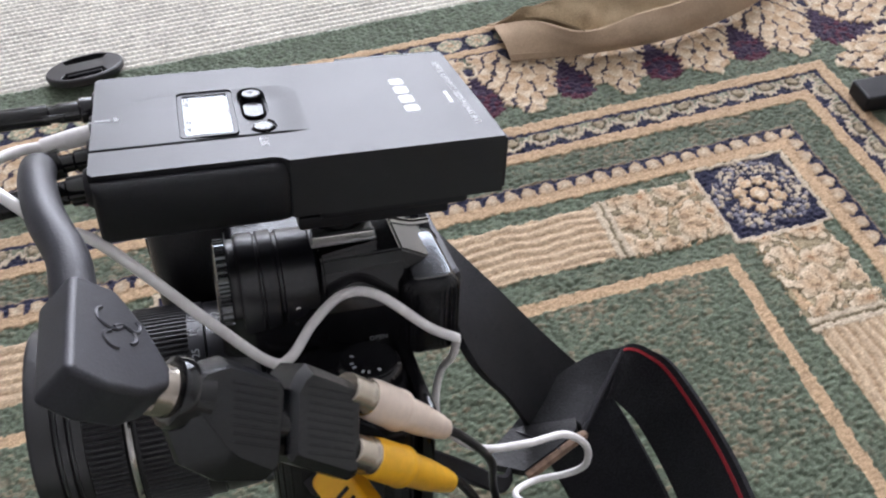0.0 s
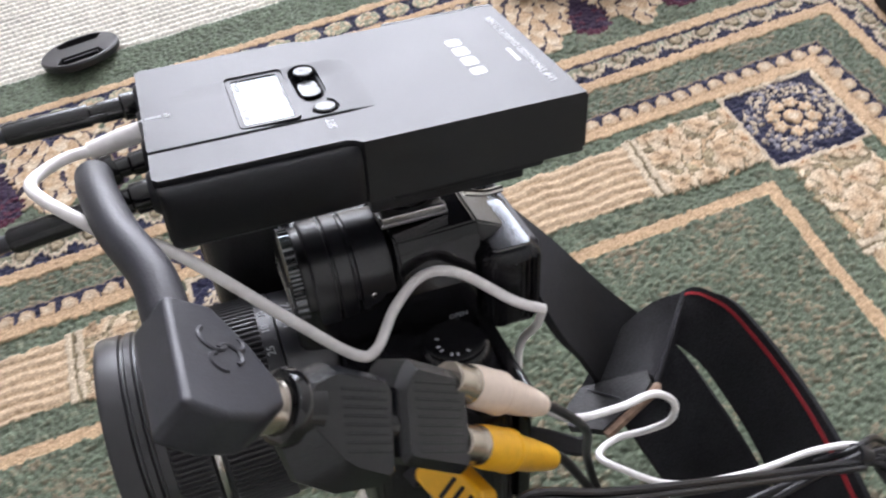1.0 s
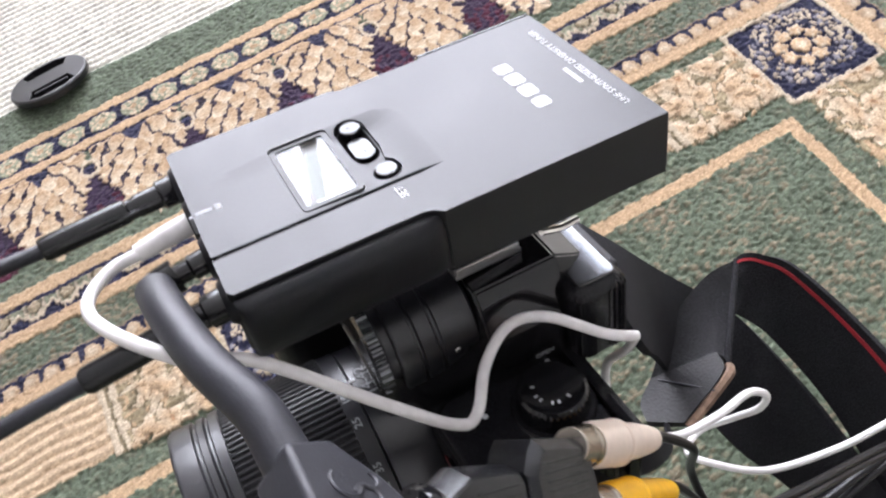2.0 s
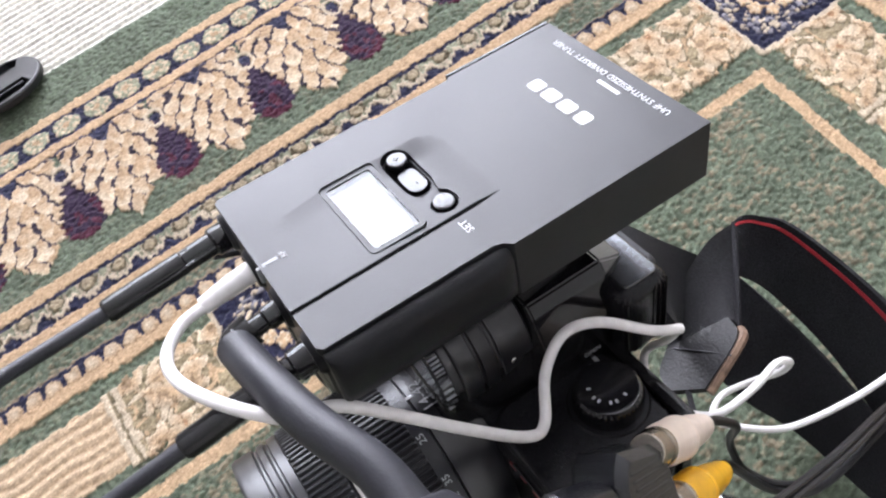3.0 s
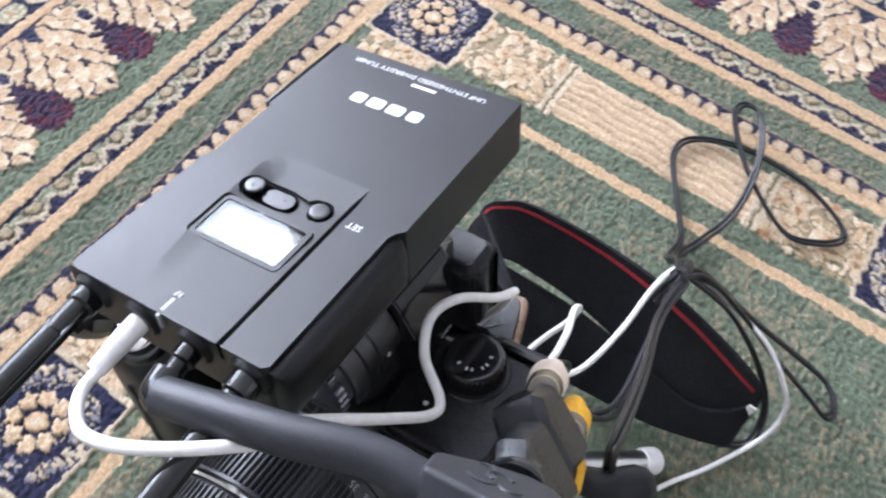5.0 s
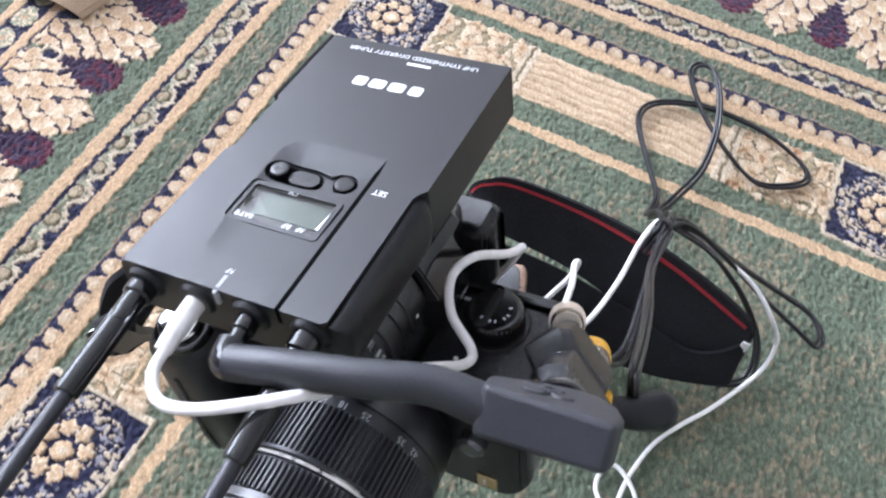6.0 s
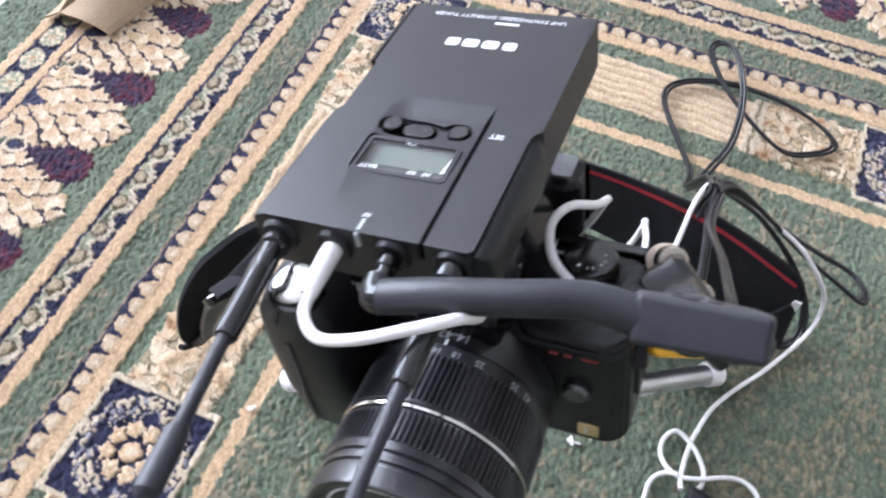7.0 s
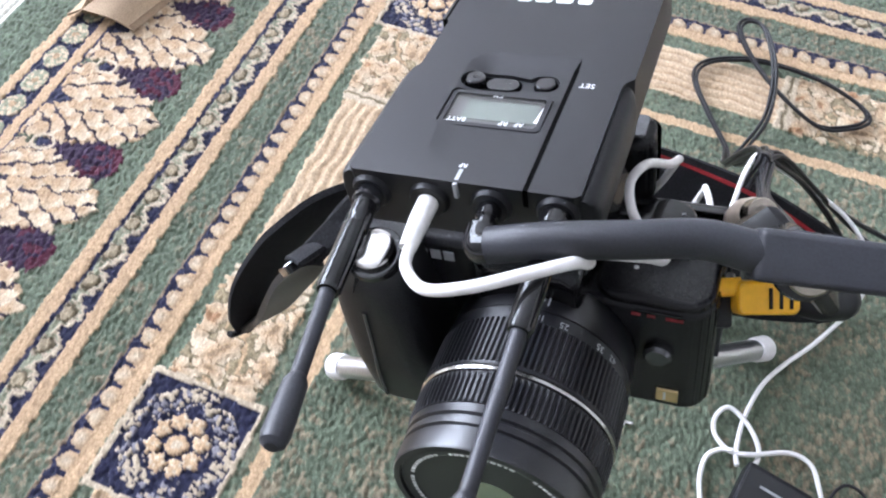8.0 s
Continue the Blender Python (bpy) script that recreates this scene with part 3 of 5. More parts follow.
def build_floor():
    xs, ys = grade(-0.36, 0.40, 0.0016, -3.2, 3.2), grade(0.535, 0.80, 0.0012, -3.0, 3.0)
    gx, gy = np.meshgrid(xs, ys)
    pitch = 0.0068
    row = np.floor((gy + 0.0010 * (value_noise(gx, gy, 0.02, 41) - 0.5)) / pitch)
    v = (gy / pitch) % 1 - 0.5
    stitch = np.sin((gx + 0.0021 * (row % 2) + 0.0012 * value_noise(gx, gy, 0.009, 42)) * 2 * np.pi / 0.0052)
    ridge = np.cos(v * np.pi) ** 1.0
    # beyond the finely built stretch only the mean height and tone are kept
    near = ((gx > -0.40) & (gx < 0.42) & (gy > 0.53) & (gy < 0.80)).astype(float)
    ridge, stitch = ridge * near + 0.64 * (1 - near), stitch * near
    z = -0.0105 + 0.0026 * ridge + 0.0004 * stitch * ridge + 0.0008 * near * (value_noise(gx, gy, 0.005, 44) - 0.5)
    # tone follows the ridge height: shade in the grooves is painted into the colour
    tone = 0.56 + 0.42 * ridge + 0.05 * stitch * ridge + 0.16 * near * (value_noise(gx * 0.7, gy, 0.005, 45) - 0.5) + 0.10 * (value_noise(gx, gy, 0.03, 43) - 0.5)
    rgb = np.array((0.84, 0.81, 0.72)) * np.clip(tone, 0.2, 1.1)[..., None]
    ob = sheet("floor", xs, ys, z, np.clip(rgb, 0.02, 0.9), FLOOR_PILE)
    tagged(ob, "cream loop-pile fitted carpet woven in rows", "carpet", kind="structure")


def build_room():
    """Plain walls that close the place, with one window in the wall beyond the rug."""
    def wall(name, parts):
        bm = bmesh.new()
        for size, at in parts:
            box(size, at, bm=bm)
        tagged(part(name, bm, PAINT, smooth=False), "plain off-white painted wall", "wall", kind="structure")
    wx, lo, hi, half = 1.0, 0.65, 2.62, 1.4
    y = 3.1
    left, right = -3.2, 3.2
    wall("wall_north", [((wx - half - left, 0.2, 2.8), ((wx - half + left) / 2, y, 1.38)), ((right - wx - half, 0.2, 2.8), ((right + wx + half) / 2, y, 1.38)),
                        ((2 * half, 0.2, lo + 0.01), (wx, y, lo / 2 - 0.005)), ((2 * half, 0.2, 2.78 - hi), (wx, y, (2.78 + hi) / 2))])
    wall("wall_south", [((6.4, 0.2, 2.8), (0, -3.1, 1.38))])
    wall("wall_west", [((0.2, 6.4, 2.8), (-3.3, 0, 1.38))])
    wall("wall_east", [((0.2, 6.4, 2.8), (3.3, 0, 1.38))])
    tagged(part("ceiling", box((6.8, 6.6, 0.1), (0, 0, 2.83)), CEILING, smooth=False), "plain white ceiling", "ceiling", kind="structure")
    window = thing("window_1", "wide white-framed window with clear panes", "window")
    window["kind"] = "structure"
    for x0, w in ((wx - half + 0.03, 0.06), (wx - 0.45, 0.06), (wx + 0.45, 0.06), (wx + half - 0.03, 0.06)):
        part("window_frame", box((w, 0.07, hi - lo), (x0, y, (hi + lo) / 2), 0.004), PAINT, window)
    for z in (lo + 0.03, hi - 0.03):
        part("window_frame", box((2 * half - 0.13, 0.066, 0.06), (wx, y, z), 0.004), PAINT, window)
    for px, w in ((-0.91, 0.80), (0.0, 0.82), (0.91, 0.80)):
        pane = part("pane", box((w, 0.006, hi - lo - 0.13), (wx + px, y, (hi + lo) / 2)), GLASS, window, smooth=False)
        pane.visible_shadow = False


build_rug()
build_floor()
build_room()

# ---- the camera rig: its own frame, x backwards from the lens, y to the grip side, z up; zero at the receiver's front corner ----
RIG = Matrix(((0.98865, -0.05143, 0.14119, -0.0483), (0.01915, 0.97506, 0.22111, 0.1817), (-0.14904, -0.21590, 0.96497, 0.2684), (0, 0, 0, 1)))
FORWARD = Matrix.Rotation(radians(-90), 4, "Y")      # z of a turned part runs forward from the body


def rig(a, b, c):
    """A place of the rig in the room."""
    return RIG @ Vector((a, b, c))


def arc(cx, cy, r, start, end, n=6):
    return [(cx + r * math.cos(radians(start + (end - start) * i / n)), cy + r * math.sin(radians(start + (end - start) * i / n))) for i in range(n + 1)]


def rounded(x0, x1, y0, y1, r, n=5):
    return arc(x1 - r, y0 + r, r, -90, 0, n) + arc(x1 - r, y1 - r, r, 0, 90, n) + arc(x0 + r, y1 - r, r, 90, 180, n) + arc(x0 + r, y0 + r, r, 180, 270, n)


def antenna(parent, points, parent_label=""):
    """A jointed whip antenna: threaded foot, stout lower half, thin rod and a thicker tip."""
    foot, joint, thin, tip = [Vector(p) for p in points]
    m = aim(foot, joint)
    n = (joint - foot).length
    stem = part("antenna", lathe([(0.0034, -0.001), (0.0038, 0.0), (0.0038, 0.004), (0.0030, 0.0046), (0.0030, 0.010), (0.0026, 0.0108), (0.0026, 0.0125), (0.0031, 0.013), (0.0031, n - 0.001), (0.0026, n)], m, 20), GLOSS, parent, "black jointed whip antenna")
    part("hinge", box((0.0066, 0.0022, 0.006), m @ Vector((0, 0, 0.0116)), 0.0004, m.to_3x3().to_4x4()), GLOSS, stem)
    m2, n2 = aim(joint, thin), (thin - joint).length
    part("rod", lathe([(0.0021, -0.001), (0.0019, 0.0), (0.0018, n2)], m2, 16), RUBBER, stem)
    m3, n3 = aim(thin, tip), (tip - thin).length
    part("tip", lathe([(0.0018, -0.001), (0.0027, 0.001), (0.0030, n3 - 0.003), (0.0026, n3 - 0.001), (0.0014, n3)], m3, 18), RUBBER, stem)
    return stem


def build_receiver():
    rec = thing("wireless_receiver", "black wireless microphone receiver mounted on the camera's hot shoe", "receiver", RIG)
    shell = [(0.0, 0.0010), (0.0, -0.0560), (0.0012, -0.0574), (0.0442, -0.0576), (0.0462, -0.0584), (0.0480, -0.0602), (0.1060, -0.0602), (0.1060, 0.0016), (0.0712, 0.0016), (0.0705, 0.0008), (0.0475, 0.0008), (0.0445, 0.0024), (0.0012, 0.0022)]
    case = part("case", prism(shell, -0.0172, 0.0), CASE, rec)
    # rounded side rails and the seam between lid and body
    for y, s in ((-0.0572, -1), (0.0018, 1)):
        rail = bmesh.new()
        section = [(0.0, -0.0016), (s * 0.0008, -0.0013), (s * 0.0022, -0.0017), (s * 0.0036, -0.0030), (s * 0.0044, -0.0052), (s * 0.0046, -0.0085), (s * 0.0044, -0.0130), (s * 0.0036, -0.0165), (s * 0.0024, -0.0178), (0.0, -0.0182)]
        rings = []
        for x, k in ((0.0006, 0.72), (0.0018, 0.94), (0.0035, 1.0), (0.0425, 1.0), (0.0450, 0.93), (0.0468, 0.78), (0.0478, 0.50), (0.0481, 0.10)):
            rings.append([rail.verts.new((x, y + dy * k, z)) for dy, z in section])
        for lo, hi in zip(rings, rings[1:]):
            for i in range(len(section) - 1):
                rail.faces.new((lo[i], lo[i + 1], hi[i + 1], hi[i]))
            rail.faces.new((lo[-1], lo[0], hi[0], hi[-1]))
        rail.faces.new(rings[0])
        rail.faces.new(rings[-1][::-1])
        part("side_rail", rail, CASE_DARK, rec, sharp=60)
    part("battery_door", prism([(0.0712, 0.0022), (0.0712, 0.0034), (0.1062, 0.0034), (0.1062, 0.0022)], -0.0165, -0.0001, 0.0003, 2), GLOSS, rec)
    part("end_cap", prism(rounded(0.1058, 0.1074, -0.0592, 0.0012, 0.0006, 2), -0.0168, -0.0012, 0.0004, 1), CASE_DARK, rec)
    # the sunk control field, the long groove, the display well and the button wells are cut into the case
    field = bmesh.new()
    ease = lambda k: min(max(k, 0.0), 1.0) ** 2 * (3 - 2 * min(max(k, 0.0), 1.0))
    rows = []
    for x in (0.0004, 0.012, 0.024, 0.036, 0.044, 0.0465, 0.0480, 0.0495, 0.0510, 0.0525, 0.0540, 0.0555, 0.0570, 0.0590):
        sink = 0.0015 * min(x / 0.0440, 1.0) * (1 - ease((x - 0.0470) / 0.0108))
        rows.append([(x, y, 0.0002 - (sink + 0.0001) * (1 - ease((y + 0.0215) / 0.0110))) for y in (-0.0441, -0.0330, -0.0215, -0.0195, -0.0175, -0.0155, -0.0135, -0.0115, -0.0100)])
    floor_rows = [[field.verts.new(q) for q in row] for row in rows]
    lid_rows = [[field.verts.new((q[0], q[1], 0.0012)) for q in row] for row in rows]
    n, m = len(rows) - 1, len(rows[0]) - 1
    for i in range(n):
        for j in range(m):
            for level in (floor_rows, lid_rows):
                field.faces.new((level[i][j], level[i + 1][j], level[i + 1][j + 1], level[i][j + 1]))
        for j in (0, m):
            field.faces.new((floor_rows[i][j], floor_rows[i + 1][j], lid_rows[i + 1][j], lid_rows[i][j]))
    for j in range(m):
        for i in (0, n):
            field.faces.new((floor_rows[i][j], floor_rows[i][j + 1], lid_rows[i][j + 1], lid_rows[i][j]))
    groove = [(-0.0020, -0.0435), (-0.0020, -0.0449), (0.0495, -0.0449), (0.0560, -0.0442), (0.0495, -0.0435)]
    pill = arc(0.0428, -0.0172, 0.0040, 0, 180, 8)
    pill = [(0.0468, -0.0172)] + pill[1:] + [(0.0388, -0.0272), (0.0394, -0.0300), (0.0404, -0.0325), (0.0402, -0.0345)] + arc(0.0441, -0.0370, 0.0038, 150 + 60, 360 + 10, 9) + [(0.0474, -0.0340), (0.0458, -0.0322), (0.0462, -0.0300), (0.0468, -0.0270)]
    carve(case, [field, prism(groove, -0.0052, 0.0020),
                 prism(rounded(0.0222, 0.0376, -0.0412, -0.0130, 0.0016), -0.0024, 0.0020), prism(pill, -0.0024, 0.0020)], 0.0003)
    # black strip filling the groove, in place of the shade inside it
    part("groove_shade", prism([(0.0002, -0.0436), (0.0002, -0.0448), (0.0495, -0.0448), (0.0550, -0.0442), (0.0495, -0.0436)], -0.0050, 0.00005), GAP_SHADE, rec, smooth=False)
    # display
    display = part("display", prism(rounded(0.0223, 0.0375, -0.0411, -0.0131, 0.0016), -0.0023, -0.0019), BEZEL, rec, "dark glossy display window with a grey-green liquid-crystal field")
    part("liquid_crystal", prism(rounded(0.0266, 0.0346, -0.0384, -0.0182, 0.0004, 2), -0.0019, -0.0017), LCD, display, "grey-green liquid-crystal field")
    cover = part("display_cover", prism(rounded(0.0231, 0.0367, -0.0403, -0.0139, 0.0010), -0.0011, -0.00075), COVER, display, "clear glossy cover", smooth=False)
    cover.visible_shadow = False
    part("display_frame", ring_prism(rounded(0.02235, 0.03745, -0.04105, -0.01315, 0.0016), rounded(0.0237, 0.0361, -0.0397, -0.0145, 0.0009), -0.0019, -0.0005), CASE, display)
    UP = Matrix.Rotation(radians(90), 4, "Z")
    for words, x, y, size in (("RF", 0.0249, -0.0310, 0.0024), ("AF", 0.0249, -0.0352, 0.0022), ("BATT", 0.0249, -0.0180, 0.0022), ("CH", 0.0361, -0.0262, 0.0020)):
        lettering("display_print", words, Matrix.Translation((x, y, -0.00066)) @ UP, size, PRINT, display)
    wedge = bmesh.new()
    wedge.faces.new([wedge.verts.new(p) for p in ((0.0262, -0.0386, -0.00066), (0.0262, -0.0400, -0.00066), (0.0344, -0.0398, -0.00066))])
    part("level_wedge", wedge, PRINT, display, smooth=False)
    # buttons in their sunk wells
    part("button", lathe([(0.0028, -0.0024), (0.0028, -0.0002), (0.0025, 0.0001), (0.0016, 0.0002)], Matrix.Translation((0.0430, -0.0174, 0.0)), 24), BUTTON, rec, "round plus button")
    part("button", prism(arc(0.0427, -0.0232, 0.0027, 0, 180, 8) + arc(0.0427, -0.0272, 0.0027, 180, 360, 8), -0.0024, -0.0014, 0.0002, 2), BUTTON, rec, "oblong minus button")
    part("button", lathe([(0.0028, -0.0024), (0.0028, -0.0012), (0.0025, -0.0009), (0.0014, -0.0008)], Matrix.Translation((0.0442, -0.0370, 0.0)), 24), BUTTON, rec, "round set button")
    # black sheets under the buttons, standing in for the shade in the gaps round them
    part("button_gap_shade", prism(arc(0.0428, -0.0174, 0.0034, 0, 180, 8) + arc(0.0428, -0.0272, 0.0034, 180, 360, 8), -0.0026, -0.00225), GAP_SHADE, rec, smooth=False)
    part("button_gap_shade", prism(arc(0.0442, -0.0370, 0.0034, 0, 345, 20), -0.0026, -0.00225), GAP_SHADE, rec, smooth=False)
    lettering("button_print", "+", Matrix.Translation((0.0430, -0.0174, 0.00022)) @ UP, 0.0040, BEZEL, rec)
    lettering("button_print", "-", Matrix.Translation((0.0427, -0.0268, -0.00138)) @ UP, 0.0040, BEZEL, rec)
    lettering("printed_word", "SET", Matrix.Translation((0.0432, -0.0486, 0.00004)) @ UP, 0.0027, PRINT, rec)
    lettering("printed_word", "RF", Matrix.Translation((0.0063, -0.0268, 0.00004)) @ UP, 0.0020, PRINT, rec)
    lettering("printed_line", "UHF SYNTHESIZED DIVERSITY TUNER", Matrix.Translation((0.1015, -0.0290, 0.00004)) @ UP, 0.0026, PRINT, rec, squeeze=1.02)
    part("printed_bar", box((0.0011, 0.0080, 0.0001), (0.0982, -0.0328, 0.00003)), PRINT, rec, smooth=False)
    # maker's mark as four plain blocks
    for y, w in ((-0.0378, 0.0048), (-0.0315, 0.0058), (-0.0250, 0.0058), (-0.0190, 0.0050)):
        part("maker_mark", prism(rounded(0.0838, 0.0880, y - w / 2 + 0.0003, y + w / 2 - 0.0003, 0.0010, 3), 0.00001, 0.00009), PRINT, rec, smooth=False)
    part("printed_bar", box((0.0040, 0.0010, 0.0001), (0.0028, -0.0268, 0.00003)), PRINT_GREY, rec, smooth=False)
    part("light_pipe", box((0.0012, 0.0012, 0.0046), (-0.0003, -0.0268, -0.0024), 0.0003), PRINT_GREY, rec)
    # sockets on the front end
    for y, z in ((-0.0030, -0.0068), (-0.0190, -0.0068), (-0.0354, -0.0062), (-0.0520, -0.0058)):
        part("socket", lathe([(0.0054, -0.001), (0.0054, 0.0), (0.0046, 0.0012), (0.0046, 0.0013), (0.0026, 0.0013), (0.0026, 0.0004)], Matrix.Translation((0.0, y, z)) @ FORWARD, 24), CASE_DARK, rec)
    antenna(rec, ((-0.001, -0.0030, -0.0068), (-0.0350, -0.0075, -0.0062), (-0.0612, -0.0146, -0.0020), (-0.0775, -0.0183, 0.0000)))
    antenna(rec, ((-0.001, -0.0520, -0.0058), (-0.0330, -0.0520, -0.0100), (-0.0700, -0.0523, -0.0150), (-0.0900, -0.0525, -0.0175)))
    # belt clip tray below and the shoe foot
    part("battery_tray", prism([(0.0560, -0.0080), (0.0560, -0.0525), (0.0990, -0.0525), (0.0990, -0.0080)], -0.0245, -0.0170, 0.0012), CASE_DARK, rec)
    part("tray_step", prism([(0.0500, -0.0120), (0.0500, -0.0500), (0.0940, -0.0500), (0.0940, -0.0120)], -0.0285, -0.0243, 0.0010), CASE_DARK, rec)
    foot = part("shoe_foot", lathe([(0.0085, 0), (0.0085, 0.0050), (0.0070, 0.0056), (0.0070, 0.0090)], Matrix.Translation((0.0640, -0.0310, -0.0372)), 28), GLOSS, rec)
    part("foot_plate", box((0.0180, 0.0180, 0.0018), (0.0640, -0.0310, -0.0382), 0.0003), ALUMINIUM, foot)
    part("clip_bar", tube([(0.0760, -0.0500, -0.0285), (0.0820, -0.0490, -0.0310), (0.0880, -0.0480, -0.0318)], 0.0010, 8), CHROME, rec)


def build_camera():
    body_thing = thing("mirrorless_camera", "black mirrorless camera with a zoom lens, standing on a small tripod", "camera", RIG)
    part("body", prism(rounded(0.0340, 0.0770, -0.0890, 0.0290, 0.0090), -0.1270, -0.0740, 0.0035, 3), BODY, body_thing)
    part("top_plate", prism(rounded(0.0350, 0.0765, -0.0880, -0.0500, 0.0080), -0.0780, -0.0715, 0.0022, 3), BODY, body_thing)
    part("top_plate", prism(rounded(0.0300, 0.0760, -0.0170, 0.0290, 0.0040), -0.0780, -0.0545, 0.0030, 3), BODY, body_thing)
    # hand grip with its rounded front, leaning top and shutter button
    grip = bmesh.new()
    rings = []
    for z, front, left, inner in ((-0.1250, 0.0160, 0.0260, -0.0010), (-0.1180, 0.0085, 0.0290, -0.0025), (-0.0950, 0.0055, 0.0300, -0.0020), (-0.0720, 0.0045, 0.0295, 0.0000), (-0.0580, 0.0040, 0.0280, 0.0030), (-0.0500, 0.0060, 0.0240, 0.0050), (-0.0475, 0.0100, 0.0200, 0.0065)):
        pts = [(0.0420, inner)] + arc(front + 0.010, inner + 0.010, 0.010, 270, 180, 4) + arc(front + 0.011, left - 0.011, 0.011, 180, 90, 5) + [(0.0420, left)]
        rings.append([grip.verts.new((x, y, z + (0.006 * (x - 0.02) / 0.02 * -0.2 if z > -0.06 else 0))) for x, y in pts])
    for lo, hi in zip(rings, rings[1:]):
        for i in range(len(lo)):
            j = (i + 1) % len(lo)
            grip.faces.new((lo[i], lo[j], hi[j], hi[i]))
    grip.faces.new(rings[0][::-1])
    grip.faces.new(rings[-1])
    part("grip", grip, LEATHERETTE, body_thing, sharp=55)
    # thin silver tube in place of the highlight along the grip's glossy edge
    part("grip_highlight", tube([(0.0040, 0.0148, -0.0650), (0.0048, 0.0160, -0.0810), (0.0058, 0.0182, -0.1020), (0.0084, 0.0195, -0.1170)], 0.0008, 8), SILVER_GLOSS, body_thing)
    lean = Matrix.Translation((0.0130, 0.0105, -0.0480)) @ Matrix.Rotation(radians(-14), 4, "Y")
    part("control_ring", lathe([(0.0090, 0), (0.0092, 0.0010), (0.0092, 0.0030), (0.0080, 0.0036)], lean, 40), GLOSS, body_thing)
    part("shutter_button", lathe([(0.0070, 0.0030), (0.0070, 0.0052), (0.0060, 0.0060), (0.0020, 0.0063)], lean, 36), CHROME, body_thing, "polished silver shutter button")
    # finder hump: front face with name plate, top with the hot shoe, back with the eyepiece
    hump = bmesh.new()
    rings = []
    for x, top, half_top, half_low in ((0.0250, -0.0590, 0.0120, 0.0160), (0.0275, -0.0560, 0.0125, 0.0170), (0.0540, -0.0550, 0.0130, 0.0180), (0.0560, -0.0420, 0.0150, 0.0225), (0.0800, -0.0400, 0.0165, 0.0225), (0.0935, -0.0480, 0.0145, 0.0215), (0.0955, -0.0540, 0.0140, 0.0205)):
        y = -0.0320
        pts = [(y - half_low, -0.0780), (y - half_low, -0.0560), (y - half_top - 0.0025, top - 0.0035), (y - half_top, top), (y + half_top, top), (y + half_top + 0.0025, top - 0.0035), (y + half_low, -0.0560), (y + half_low, -0.0780)]
        rings.append([hump.verts.new((x, a, b)) for a, b in pts])
    for lo, hi in zip(rings, rings[1:]):
        for i in range(8):
            hump.faces.new((lo[i], lo[(i + 1) % 8], hi[(i + 1) % 8], hi[i]))
    hump.faces.new(rings[0][::-1])
    hump.faces.new(rings[-1])
    bmesh.ops.bevel(hump, geom=hump.edges[:], offset=0.0006, segments=2, affect="EDGES")
    part("finder_hump", hump, GLOSS, body_thing)
    for y, w in ((0.0042, 0.0036), (-0.0004, 0.0036), (-0.0050, 0.0036)):
        part("name_mark", box((0.0004, w, 0.0040), (0.0298, y, -0.0612), 0.0001, steps=1), PRINT_GREY, body_thing, smooth=False)
    for i in range(5):
        part("name_mark", box((0.0004, 0.0017, 0.0022), (0.0262, -0.0300 - 0.0023 * i, -0.0502), 0, Matrix.Rotation(radians(14), 4, "Y")), PRINT, body_thing, smooth=False)
    part("hot_shoe", box((0.0200, 0.0215, 0.0016), (0.0640, -0.0310, -0.0398), 0.0004), ALUMINIUM, body_thing)
    for s in (-1, 1):
        part("shoe_rail", box((0.0190, 0.0022, 0.0026), (0.0640, -0.0310 + s * 0.0098, -0.0380), 0.0004), ALUMINIUM, body_thing)
    part("finder_block", prism(rounded(0.0790, 0.0955, -0.0605, -0.0270, 0.0045), -0.0740, -0.0462, 0.0036, 4), BODY, body_thing)
    part("finder_plate", prism(rounded(0.0815, 0.0935, -0.0575, -0.0335, 0.0020), -0.0474, -0.0454, 0.0006, 2), SILVER_GLOSS, body_thing, "shiny silver-grey plate over the eyepiece")
    # glossy stepped drum of the pop-up flash
    dm = Matrix.Translation((0.0, -0.0335, -0.0568)) @ Matrix.Rotation(radians(90), 4, "Y")
    part("flash_collar", lathe([(0.0145, 0.0255), (0.0160, 0.0262), (0.0160, 0.0292), (0.0150, 0.0296)], dm, ribs=40, rib_depth=0.0005, rib_span=(0.0260, 0.0293)), SILVER_GLOSS, body_thing, "ribbed silver-grey collar")
    drum = part("flash_drum", lathe([(0.0148, 0.0290), (0.0154, 0.0298), (0.0154, 0.0318), (0.0164, 0.0322), (0.0168, 0.0330), (0.0168, 0.0376), (0.0160, 0.0380), (0.0160, 0.0386), (0.0168, 0.0390), (0.0168, 0.0430), (0.0159, 0.0436), (0.0159, 0.0444), (0.0166, 0.0448), (0.0163, 0.0545), (0.0140, 0.0566)], dm, 56), LENS_BLACK, body_thing)
    part("drum_screw", lathe([(0.0008, 0), (0.0010, 0.0003), (0.0006, 0.0007)], Matrix.Translation((0.0480, -0.0496, -0.0560)) @ Matrix.Rotation(radians(90), 4, "X"), 12), CHROME, drum)
    part("hinge_pin", tube([(0.0560, -0.0400, -0.0430), (0.0700, -0.0405, -0.0425), (0.0790, -0.0408, -0.0420)], 0.0006, 8), CHROME, body_thing)
    part("eyecup", prism(rounded(0.0930, 0.0985, -0.0520, -0.0120, 0.0026), -0.0740, -0.0500, 0.0018, 2), RUBBER, body_thing)
    part("screen_back", box((0.0045, 0.0780, 0.0520), (0.0785, -0.0480, -0.0960), 0.0015), GLOSS, body_thing)
